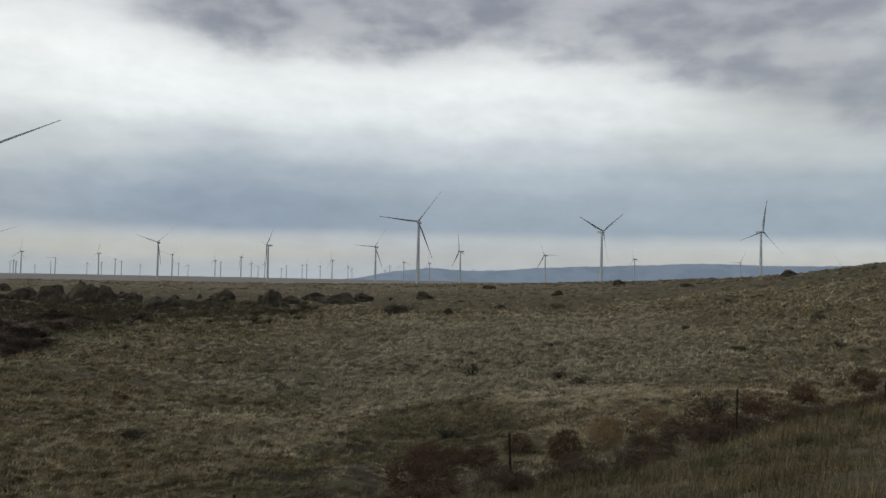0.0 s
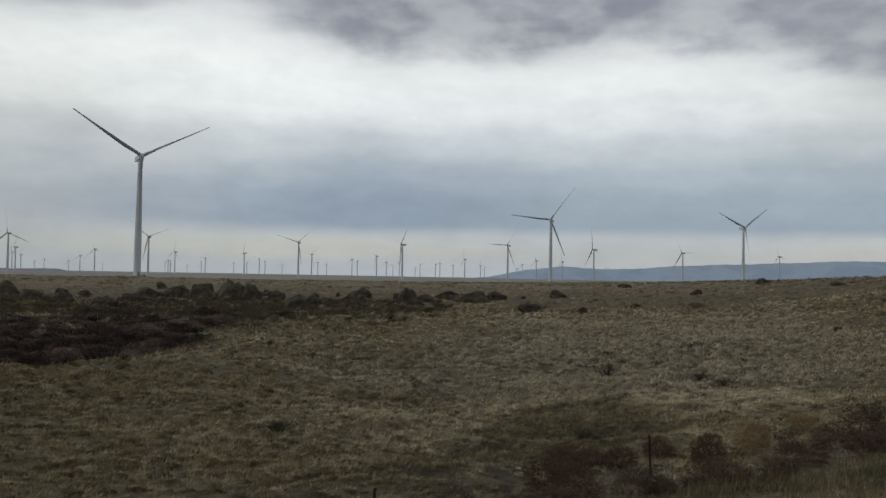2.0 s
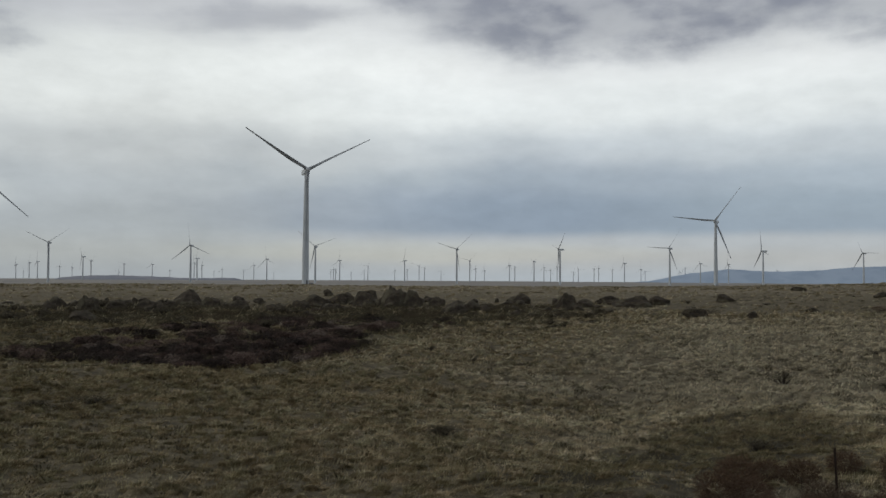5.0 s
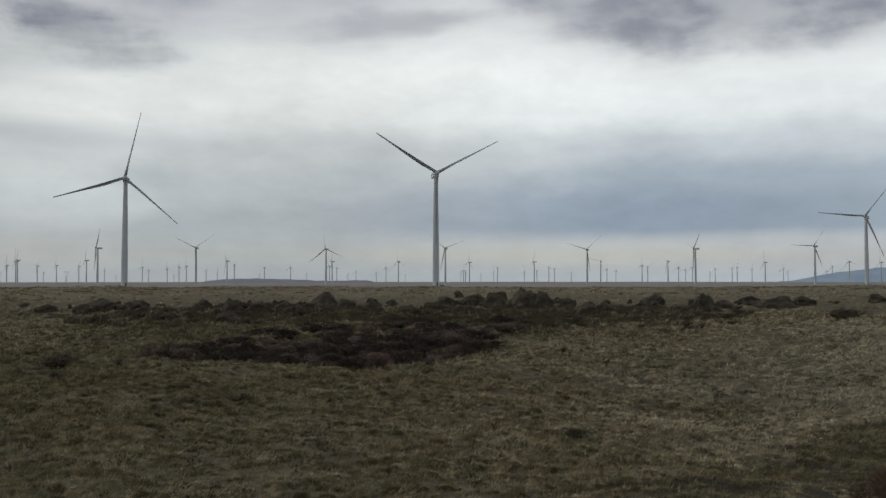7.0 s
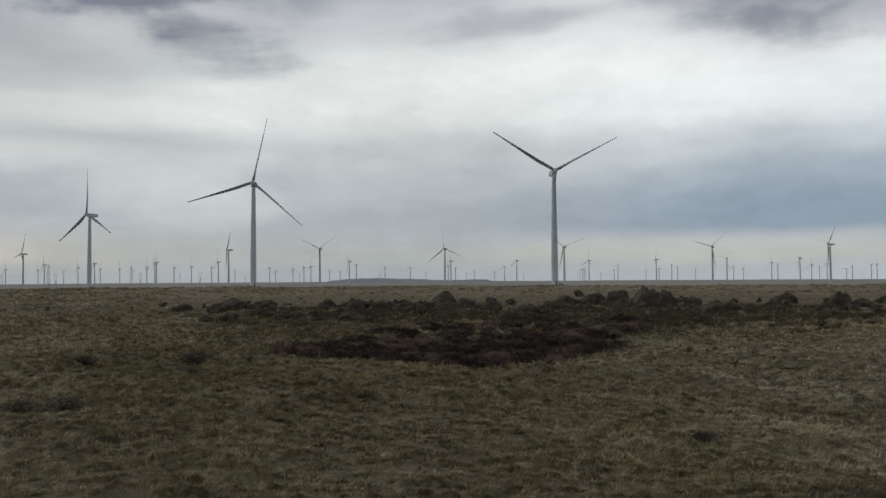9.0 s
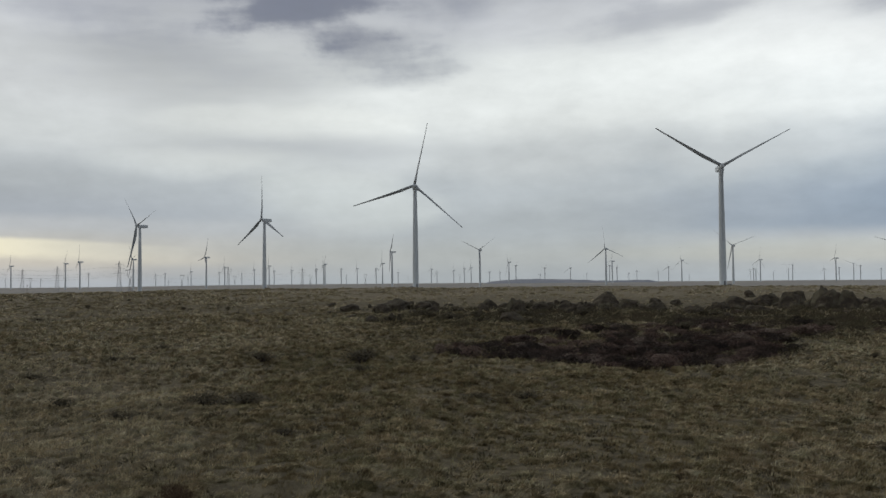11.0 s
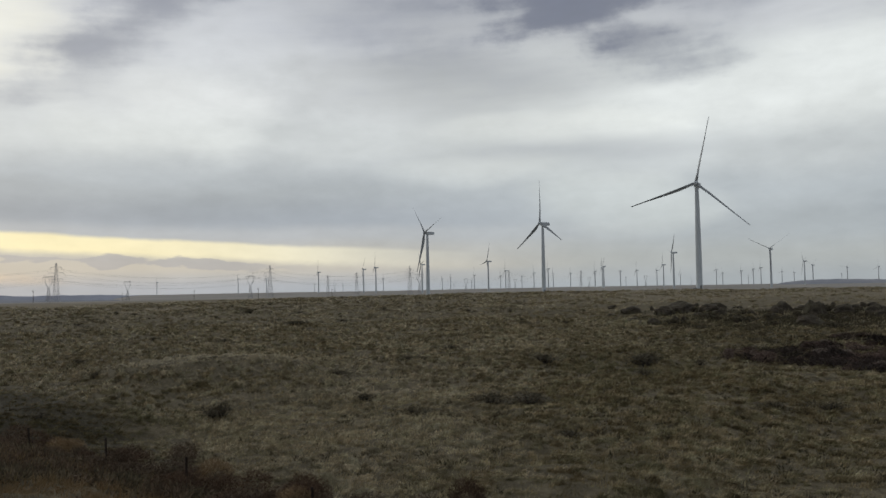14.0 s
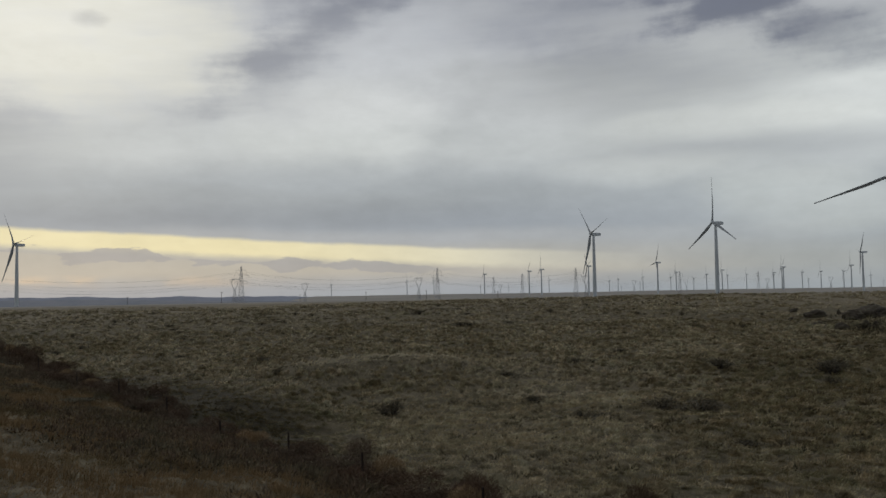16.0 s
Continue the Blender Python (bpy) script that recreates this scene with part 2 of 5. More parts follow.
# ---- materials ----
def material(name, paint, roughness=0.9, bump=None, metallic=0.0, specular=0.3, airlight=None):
    """paint(graph, object coordinates) gives the colour socket; bump(graph, coordinates) gives (height socket, distance)."""
    m = bpy.data.materials.new(name)
    m.use_nodes = True
    h = Graph(m.node_tree)
    shader = h.node("ShaderNodeBsdfPrincipled")
    end = h.node("ShaderNodeOutputMaterial")
    h.put(end.inputs[0], shader.outputs[0])
    where = h.node("ShaderNodeTexCoord").outputs["Object"]
    h.put(shader.inputs["Base Color"], paint(h, where))
    shader.inputs["Roughness"].default_value, shader.inputs["Metallic"].default_value = roughness, metallic
    shader.inputs["Specular IOR Level"].default_value = specular
    # airlight: an even glow standing for haze in front of a far thing
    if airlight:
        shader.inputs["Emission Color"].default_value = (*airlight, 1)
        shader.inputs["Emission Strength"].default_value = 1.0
    if bump:
        height, reach = bump(h, where)
        b = h.node("ShaderNodeBump")
        b.inputs["Distance"].default_value = reach
        b.inputs["Strength"].default_value = 0.8
        h.put(b.inputs["Height"], height)
        h.put(shader.inputs["Normal"], b.outputs[0])
    return m


def island(h):
    return h.node("ShaderNodeNewGeometry").outputs["Random Per Island"]


def chance(h):
    return h.node("ShaderNodeObjectInfo").outputs["Random"]


def soil(h, p):
    patch = h.noise(p, 0.05, 5)
    tuft = h.noise(combed(h, p, 0.8, 1.5), 1.9, 6, 0.65)
    grit = h.noise(p, 7.0, 4)
    earth = h.mix(h.span(tuft, 0.36, 0.62), (0.085, 0.072, 0.046), (0.22, 0.187, 0.118))
    earth = h.mix(h.span(patch, 0.42, 0.68, 0.0, 0.55), earth, (0.125, 0.108, 0.066))
    earth = h.mix(h.span(h.noise(p, 0.16, 3), 0.55, 0.75, 0.0, 0.5), earth, (0.26, 0.215, 0.135))
    earth = h.mix(h.span(grit, 0.3, 0.7, 0.0, 0.3), earth, (0.065, 0.052, 0.035))
    earth = h.mix(h.math("MULTIPLY", damp_ground(h, p), 0.85), earth, (0.042, 0.036, 0.022))
    # grey sage and ploughed land farther out, with distance haze mixed into the colour
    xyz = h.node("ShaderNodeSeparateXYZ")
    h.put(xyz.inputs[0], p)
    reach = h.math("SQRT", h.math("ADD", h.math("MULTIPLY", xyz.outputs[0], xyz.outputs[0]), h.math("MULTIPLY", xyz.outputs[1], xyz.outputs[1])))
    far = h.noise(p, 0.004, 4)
    hazed_steppe = h.mix(h.span(far, 0.4, 0.6), (0.29, 0.278, 0.252), (0.35, 0.33, 0.29))
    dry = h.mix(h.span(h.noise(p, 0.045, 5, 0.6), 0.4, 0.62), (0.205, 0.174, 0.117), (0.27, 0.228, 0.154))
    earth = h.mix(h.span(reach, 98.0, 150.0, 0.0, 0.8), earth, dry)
    return h.mix(h.span(reach, 240.0, 520.0, 0.0, 0.92), earth, hazed_steppe)


def soil_bump(h, p):
    return h.math("ADD", h.noise(p, 1.4, 6, 0.7), h.math("MULTIPLY", h.noise(p, 9, 4), 0.3)), 0.25


def oval(h, p, cx, cy, along, across, turn, size=0.35, ragged=2.0):
    """How far a place lies inside a ragged oval on the ground."""
    edge = h.math("MULTIPLY", h.math("SUBTRACT", h.noise(p, size, 6, 0.65), 0.5), ragged)
    xyz = h.node("ShaderNodeSeparateXYZ")
    h.put(xyz.inputs[0], p)
    c, s = math.cos(radians(turn)), math.sin(radians(turn))
    dx_, dy_ = h.math("SUBTRACT", xyz.outputs[0], cx), h.math("SUBTRACT", xyz.outputs[1], cy)
    u = h.math("DIVIDE", h.math("ADD", h.math("MULTIPLY", dx_, c), h.math("MULTIPLY", dy_, s)), along)
    v = h.math("DIVIDE", h.math("SUBTRACT", h.math("MULTIPLY", dy_, c), h.math("MULTIPLY", dx_, s)), across)
    far_ = h.math("SQRT", h.math("ADD", h.math("MULTIPLY", u, u), h.math("MULTIPLY", v, v)))
    return h.span(h.math("ADD", far_, edge), 1.25, 0.55)


def damp_ground(h, p):
    """How far a place lies in the hollows of short green-brown growth."""
    return h.math("MAXIMUM", oval(h, p, -1.2, 29.0, 12.0, 4.4, 74, 0.3, 2.8), oval(h, p, -44.5, -2.0, 17.0, 3.6, 21.5))


def olive_ground(h, p):
    """How far a place lies in the greener grass round the scrub."""
    return oval(h, p, -36.0, 35.0, 40.0, 14.5, 134, 0.12, 1.6)


def lying(h, p, x, y, near, far):
    """How far a place lies in a streak that runs across the slope on the left."""
    hollow = h.node("ShaderNodeVectorMath")
    hollow.operation = "DISTANCE"
    m = h.node("ShaderNodeMapping")
    h.put(m.inputs["Vector"], p)
    m.inputs["Scale"].default_value = (2.3, 1.0, 0.0)
    h.put(hollow.inputs[0], m.outputs[0])
    hollow.inputs[1].default_value = (x * 2.3, y, 0.0)
    return h.span(h.math("ADD", hollow.outputs["Value"], h.math("MULTIPLY", h.noise(p, 0.3, 4), 8.0)), far, near)


def combed(h, p, x, y):
    """Places stretched along the wind."""
    m = h.node("ShaderNodeMapping")
    h.put(m.inputs["Vector"], p)
    m.inputs["Rotation"].default_value = (0, 0, radians(-32))
    m.inputs["Scale"].default_value = (x, y, 1.0)
    return m.outputs[0]


def grass(bright, even=1.0):
    def straw(h, p):
        c = h.ramp(h.math("MULTIPLY", island(h), even), [(0.0, (0.25, 0.212, 0.125)), (0.2, (0.38, 0.325, 0.205)), (0.5, (0.455, 0.4, 0.272)), (0.85, (0.525, 0.475, 0.35)), (1.0, (0.66, 0.61, 0.475))])
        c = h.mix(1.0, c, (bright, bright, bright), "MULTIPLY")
        c = h.mix(1.0, c, h.span(h.noise(p, 16.0, 4, 0.65), 0.3, 0.7, 0.75, 1.2), "MULTIPLY")
        clump = h.span(h.noise(combed(h, p, 0.8, 1.5), 1.9, 4, 0.6), 0.36, 0.64, 0.0, 1.0)
        c = h.mix(clump, h.mix(1.0, c, (0.42, 0.395, 0.345), "MULTIPLY"), h.mix(1.0, c, (1.12, 1.12, 1.12), "MULTIPLY"))
        bed = h.span(h.noise(combed(h, p, 0.5, 1.3), 0.16, 4), 0.40, 0.62, 0.0, 0.75)
        c = h.mix(bed, c, h.mix(1.0, c, (0.58, 0.55, 0.48), "MULTIPLY"))
        bank = h.span(h.noise(combed(h, p, 0.55, 1.3), 0.62, 4, 0.6), 0.42, 0.6, 0.0, 0.6)
        c = h.mix(bank, c, h.mix(1.0, c, (0.58, 0.56, 0.5), "MULTIPLY"))
        c = h.mix(1.0, c, (1.09, 1.09, 1.09), "MULTIPLY")
        c = h.mix(h.span(h.noise(p, 0.06, 3), 0.56, 0.7, 0.0, 0.45), c, (0.22 * bright, 0.205 * bright, 0.12 * bright))
        c = h.mix(olive_ground(h, p), c, h.mix(1.0, c, (0.72, 0.71, 0.65), "MULTIPLY"))
        c = h.mix(1.0, c, h.mix(h.span(h.noise(p, 1.3, 3, 0.6), 0.36, 0.64), (0.92, 0.96, 0.90), (1.09, 1.02, 0.97)), "MULTIPLY")
        # paler streak along the top of the swell
        c = h.mix(h.math("MULTIPLY", lying(h, p, -55.0, 9.5, 7.0, 14.5), 0.75), c, (0.56 * bright, 0.49 * bright, 0.34 * bright))
        # lighter oval: the sheen on the mid field, painted as paler grass
        c = h.mix(h.math("MULTIPLY", oval(h, p, 5.0, 63.0, 30.0, 17.0, 75, 0.1, 1.4), 0.35), c, (0.5 * bright, 0.455 * bright, 0.335 * bright))
        c = h.mix(h.math("MULTIPLY", oval(h, p, -34.0, 10.0, 20.0, 7.5, 160, 0.15, 1.4), 0.26), c, (0.52 * bright, 0.455 * bright, 0.31 * bright))
        # darker streak below the swell: shade on its lee slope, put into the colour
        c = h.mix(lying(h, p, -46.5, 8.5, 8.0, 13.0), c, h.mix(1.0, c, (0.78, 0.765, 0.7), "MULTIPLY"))
        return h.mix(h.math("MULTIPLY", damp_ground(h, p), 0.78), c, h.mix(1.0, c, (0.38, 0.37, 0.295), "MULTIPLY"))
    return straw


def bank_straw(h, p):
    c = h.ramp(island(h), [(0.0, (0.16, 0.14, 0.085)), (0.5, (0.29, 0.252, 0.155)), (1.0, (0.45, 0.395, 0.27))])
    c = h.mix(1.0, c, h.span(h.noise(p, 18.0, 4, 0.65), 0.3, 0.7, 0.5, 1.2), "MULTIPLY")
    c = h.mix(h.span(h.noise(p, 1.1, 4), 0.36, 0.62, 0.0, 0.7), c, h.mix(1.0, c, (0.5, 0.48, 0.42), "MULTIPLY"))
    c = h.mix(1.0, c, h.mix(h.span(h.noise(p, 0.45, 4), 0.36, 0.64), (0.62, 0.64, 0.56), (1.22, 1.12, 0.98)), "MULTIPLY")
    xyz = h.node("ShaderNodeSeparateXYZ")
    h.put(xyz.inputs[0], p)
    c = h.mix(1.0, c, h.span(xyz.outputs[0], -6.0, 5.0, 1.0, 1.05), "MULTIPLY")
    russet = h.math("MULTIPLY", h.span(xyz.outputs[0], -8.0, -16.0), h.span(h.noise(p, 0.35, 3), 0.38, 0.6, 0.25, 0.8))
    return h.mix(russet, c, (0.37, 0.25, 0.13))


def clump_green(h, p):
    c = h.mix(island(h), (0.055, 0.05, 0.031), (0.15, 0.13, 0.08))
    return h.mix(h.span(h.noise(p, 0.5, 3), 0.45, 0.65, 0.0, 0.6), c, (0.10, 0.075, 0.05))


def twig(dark, light):
    return lambda h, p: h.mix(chance(h), h.mix(island(h), dark, light), h.mix(island(h), dark, tuple(0.6 * c for c in light)))


def scrub_twig(h, p):
    """Bush by bush from nearly black through dull red-brown to dead grey."""
    whole = h.ramp(chance(h), [(0.0, (0.03, 0.024, 0.02)), (0.4, (0.06, 0.046, 0.038)), (0.7, (0.10, 0.068, 0.055)), (0.9, (0.15, 0.108, 0.088)), (1.0, (0.22, 0.18, 0.145))], False)
    return h.mix(1.0, whole, h.span(island(h), 0.0, 1.0, 0.5, 1.7), "MULTIPLY")


def basalt(h, p):
    c = h.mix(h.span(h.noise(p, 1.1, 6), 0.35, 0.65), (0.042, 0.035, 0.026), (0.095, 0.078, 0.058))
    c = h.mix(h.span(h.noise(p, 2.4, 5), 0.46, 0.62, 0.0, 0.75), c, (0.12, 0.11, 0.074))
    return h.mix(h.span(h.noise(p, 9.0, 4), 0.6, 0.72, 0.0, 0.5), c, (0.15, 0.12, 0.05))


def paintwork(h, p):
    stain = h.noise(p, 0.35, 5)
    c = h.mix(h.span(stain, 0.4, 0.75, 0.0, 0.5), (0.50, 0.535, 0.55), (0.40, 0.425, 0.435))
    return h.mix(h.span(h.noise(p, 3.0, 4), 0.55, 0.75, 0.0, 0.3), c, (0.33, 0.345, 0.345))


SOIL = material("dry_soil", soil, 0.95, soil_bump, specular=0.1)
def thatch(h, p):
    return h.noise(p, 20.0, 4, 0.65), 0.09


# blades lightened for light passing through them, domes darkened as shaded bases
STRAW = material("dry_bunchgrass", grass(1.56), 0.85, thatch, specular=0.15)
MATTEDSHADE = material("matted_old_grass_shaded", grass(0.72, 0.8), 0.9, thatch, specular=0.1)
BANK = material("bank_grass", bank_straw, 0.85, thatch, specular=0.15)
SAGE = material("sagebrush_leaf", twig((0.06, 0.052, 0.035), (0.18, 0.155, 0.105)), 0.9, specular=0.1)
SCRUB = material("dark_scrub", scrub_twig, 0.9, specular=0.1)
WEED = material("russet_weed", twig((0.076, 0.051, 0.034), (0.168, 0.11, 0.07)), 0.9, specular=0.1)
TAN = material("tan_tumbleweed", twig((0.24, 0.165, 0.09), (0.42, 0.305, 0.175)), 0.9, specular=0.1)
PALE = material("pale_straw_weed", twig((0.22, 0.19, 0.125), (0.46, 0.40, 0.28)), 0.9, specular=0.1)
BRUSH = material("grey_brush_twig", twig((0.088, 0.066, 0.046), (0.19, 0.14, 0.094)), 0.9, specular=0.1)
STEM = material("woody_stem", twig((0.03, 0.024, 0.018), (0.07, 0.055, 0.04)), 0.9)
ROCK = material("lichened_basalt", basalt, 0.92, lambda h, p: (h.noise(p, 3.0, 7, 0.7), 0.25), specular=0.15)
WHITE = material("white_turbine_paint", paintwork, 0.45, specular=0.4)
# white blades greyed down: their backlit, shaded look is put into the paint colour
BLADESHADE = material("white_blade_shaded", lambda h, p: h.mix(h.span(h.noise(p, 0.5, 5), 0.4, 0.7, 0.0, 0.6), (0.27, 0.287, 0.295), (0.21, 0.224, 0.23)), 0.5, specular=0.3)
DOOR = material("grey_door_paint", lambda h, p: h.mix(h.noise(p, 2.0), (0.10, 0.10, 0.10), (0.18, 0.18, 0.18)), 0.6)
# steel made lighter so that the far pylons carry haze in their colour
STEEL = material("galvanised_steel_hazed", lambda h, p: h.mix(h.noise(p, 0.8, 4), (0.34, 0.345, 0.35), (0.46, 0.46, 0.46)), 0.6, metallic=0.3)
CABLE = material("weathered_conductor", lambda h, p: h.mix(h.noise(p, 0.1), (0.12, 0.12, 0.125), (0.2, 0.2, 0.2)), 0.6, metallic=0.4)
RUST = material("rusty_post_steel", lambda h, p: h.mix(h.noise(p, 6.0, 5), (0.012, 0.011, 0.01), (0.05, 0.028, 0.018)), 0.8)
TIMBER = material("weathered_pole_wood", lambda h, p: h.mix(h.noise(p, 1.5, 5), (0.05, 0.04, 0.03), (0.11, 0.09, 0.07)), 0.9)
# far hills: haze painted as bluish base colours with an added glow
HILL = material("hazed_ridge", lambda h, p: h.mix(h.span(h.noise(p, 0.006, 5), 0.4, 0.6), (0.10, 0.13, 0.17), (0.15, 0.18, 0.22)), 1.0, specular=0.0, airlight=(0.112, 0.14, 0.175))
HILLDARK = material("hazed_dark_rise", lambda h, p: h.mix(h.span(h.noise(p, 0.01, 5), 0.4, 0.6), (0.085, 0.09, 0.10), (0.125, 0.12, 0.12)), 1.0, specular=0.0, airlight=(0.085, 0.093, 0.108))
HILLLEFT = material("hazed_valley_hills", lambda h, p: h.mix(h.span(h.noise(p, 0.006, 5), 0.4, 0.6), (0.09, 0.10, 0.125), (0.13, 0.14, 0.165)), 1.0, specular=0.0, airlight=(0.092, 0.1, 0.118))
CLUMP = material("olive_clump", clump_green, 0.9, specular=0.1)
BANKBRUSH = material("dark_bank_brush", lambda h, p: h.mix(h.span(h.noise(p, 0.7, 3), 0.4, 0.62), h.mix(island(h), (0.075, 0.064, 0.042), (0.19, 0.16, 0.1)), h.mix(island(h), (0.085, 0.062, 0.042), (0.2, 0.145, 0.095))), 0.9, specular=0.1)
PAPER = material("white_litter", lambda h, p: h.mix(h.noise(p, 20.0), (0.6, 0.6, 0.58), (0.75, 0.75, 0.74)), 0.7)


# ---- the lie of the land (metres; the eye is 5 m above the foot of the fence) ----
def smooth(a, b, v):
    k = np.clip((v - a) / (b - a), 0, 1)
    return k * k * (3 - 2 * k)


def lattice(i, j, seed):
    h = np.sin(i * 127.1 + j * 311.7 + seed * 74.7) * 43758.5453
    return h - np.floor(h)


def rough(x, y, size, seed=0):
    """Smooth random relief between -1 and 1, with bumps of about that size."""
    u, v = np.asarray(x) / size, np.asarray(y) / size
    i, j = np.floor(u), np.floor(v)
    a, b = u - i, v - j
    a, b = a * a * (3 - 2 * a), b * b * (3 - 2 * b)
    top = lattice(i, j, seed) * (1 - a) + lattice(i + 1, j, seed) * a
    low = lattice(i, j + 1, seed) * (1 - a) + lattice(i + 1, j + 1, seed) * a
    return 2 * (top * (1 - b) + low * b) - 1


FENCE_X = [-400, -82, -57, -28.7, -22.9, -18.6, -8.0, 1.75, 9.5, 17.5, 60, 400]
FENCE_Y = [-170, -20.8, -10.6, 1.0, 3.0, 5.0, 12.3, 20.4, 27.5, 34.0, 69, 350]
CREST_AZ = [-60, -40, -27.5, -25.4, -22.2, -19, -11.9, -4.4, 3, 14, 28, 46, 62, 70, 80, 91, 102, 130]
CREST_EL = [2.3, 2.3, 1.45, 1.12, 0.6, 0.33, 0.0, -0.27, -0.49, -0.6, -0.56, -0.56, -0.5, -0.62, -0.72, -0.96, -0.86, -0.85]
PLAIN_R = [0, 350, 600, 1000, 1500, 2000, 3000, 4900]
PLAIN_Z = [1.2, 1.2, -0.3, -3.2, -5.6, -7.0, -7.6, -8.5]


def ground_z(x, y):
    x, y = np.asarray(x, float), np.asarray(y, float)
    r, az = np.hypot(x, y), np.degrees(np.arctan2(-x, y))
    # field: a shallow basin, then a rise to the crest
    crest_r = 165 - 45 * smooth(-8, -20, az)
    crest_z = 5 + crest_r * np.tan(np.radians(np.interp(az, CREST_AZ, CREST_EL)))
    basin = -1.25 * np.exp(-(((az - 8) / 13) ** 2)) * smooth(20, 32, r) * (1 - smooth(45, 80, r))
    field = basin + crest_z * smooth(36, 1.02 * crest_r, r) ** 1.15
    # shoulder of grass in front of the dark scrub, a swell out on the left
    field = field + 0.75 * np.exp(-(((az - 46) / 9) ** 2) - ((r - 41) / 7) ** 2)
    field = field + 1.3 * np.exp(-(((az - 80.5) / 7) ** 2) - ((r - 54) / 4.4) ** 2)
    field = field - 0.5 * np.exp(-(((az - 84) / 7) ** 2) - ((r - 36) / 6) ** 2)
    field = field - 0.4 * smooth(60, 82, az) * (1 - smooth(60, 110, r))
    fold = 1 - smooth(118, 168, np.abs(az))
    field = field * fold
    # plain beyond the crest
    plain = np.interp(r, PLAIN_R, PLAIN_Z)
    plain = plain + fold * (12 * smooth(-3, -14, az) * smooth(600, 1400, r) - 4 * smooth(58, 68, az) * smooth(500, 1000, r))
    plain = plain - fold * 85 * smooth(85, 91, az) * smooth(1350, 2300, r)
    z = field + (plain - field) * smooth(crest_r * 1.02, crest_r * 2.0, r)
    # road bank on the camera's side of the fence
    slope = np.gradient(FENCE_Y, FENCE_X)
    s = (np.interp(x, FENCE_X, FENCE_Y) - y) * np.cos(np.arctan(np.interp(x, FENCE_X, slope)))
    bank = np.interp(s, [0, 1.6, 4, 13, 20, 60], [0, 0.42, 0.95, 3.3, 3.6, 3.6])
    bank = (bank + 0.3 * smooth(5, 13, x) * smooth(0.2, 2.0, s)) * (1 - smooth(60, 140, r))
    bank = bank - 0.26 * np.exp(-(((s - 1.7) / 1.1) ** 2)) * smooth(-9, -4, x) * (1 - smooth(6, 10, x))
    z = z + np.where(s > 0, bank, 0)
    # hummocks
    near = 1 - smooth(160, 420, r)
    z = z + near * (0.22 * rough(x, y, 9, 1) + 0.15 * rough(x, y, 3.1, 2) + 0.085 * rough(x, y, 1.1, 3)) * smooth(4, 14, r)
    return z + 0.9 * rough(x, y, 210, 4) * smooth(400, 1200, r)


def polar(az, r):
    a = radians(az)
    return -r * math.sin(a), r * math.cos(a)


def mesh_of(name, verts, faces, mat, flat_shaded=False):
    me = bpy.data.meshes.new(name)
    me.from_pydata([tuple(v) for v in verts], [], [tuple(f) for f in faces])
    me.materials.append(mat)
    if not flat_shaded:
        me.polygons.foreach_set("use_smooth", [True] * len(me.polygons))
    me.update()
    return me


def triangles(name, pts, mat):
    """A mesh of loose triangles from an array of shape (count, 3, 3)."""
    pts = np.asarray(pts, np.float32).reshape(-1, 3)
    n = len(pts) // 3
    me = bpy.data.meshes.new(name)
    me.vertices.add(3 * n)
    me.vertices.foreach_set("co", pts.ravel())
    me.loops.add(3 * n)
    me.loops.foreach_set("vertex_index", np.arange(3 * n, dtype=np.int32))
    me.polygons.add(n)
    me.polygons.foreach_set("loop_start", np.arange(0, 3 * n, 3, dtype=np.int32))
    me.materials.append(mat)
    me.update(calc_edges=True)
    return me


def part(name, me, parent, m=None, label=""):
    ob = new(name, me)
    ob.parent = parent
    if m is not None:
        ob.matrix_basis = m
    return tagged(ob, label) if label else ob


def loft(rings, cap=True):
    """Vertices and faces of a skin over rings of equal length."""
    n = len(rings[0])
    verts = [v for ring in rings for v in ring]
    faces = [(k * n + i, k * n + (i + 1) % n, (k + 1) * n + (i + 1) % n, (k + 1) * n + i) for k in range(len(rings) - 1) for i in range(n)]
    if cap:
        faces += [tuple(range(n))[::-1], tuple(range((len(rings) - 1) * n, len(rings) * n))]
    return verts, faces


def ring(radius, z, n):
    return [(radius * math.cos(2 * math.pi * i / n), radius * math.sin(2 * math.pi * i / n), z) for i in range(n)]


def bars(pairs, width):
    """Square bars from point to point, as one set of vertices and faces."""
    verts, faces = [], []
    for a, b in pairs:
        a, b = Vector(a), Vector(b)
        along = (b - a).normalized()
        side = along.cross(Vector((0.3, 0.2, 1)) if abs(along.z) < 0.9 else Vector((1, 0, 0))).normalized() * width / 2
        other = along.cross(side)
        k = len(verts)
        for end in (a, b):
            verts += [end + side, end + other, end - side, end - other]
        faces += [(k + i, k + (i + 1) % 4, k + 4 + (i + 1) % 4, k + 4 + i) for i in range(4)] + [(k + 3, k + 2, k + 1, k), (k + 4, k + 5, k + 6, k + 7)]
    return verts, faces


# ---- ground: one sheet to the horizon, finest in the field ----
radii = np.concatenate([np.geomspace(0.8, 12, 30)[:-1], np.geomspace(12, 130, 170)[:-1], np.geomspace(130, 4950, 80)])
turns = np.concatenate([np.arange(-180, -50, 6.0), np.arange(-50, 125, 0.45), np.arange(125, 180, 6.0)])
gr, ga = np.meshgrid(radii, np.radians(turns), indexing="ij")
gx, gy = -gr * np.sin(ga), gr * np.cos(ga)
verts = np.stack([gx, gy, ground_z(gx, gy)], -1).reshape(-1, 3)
nt = len(turns)
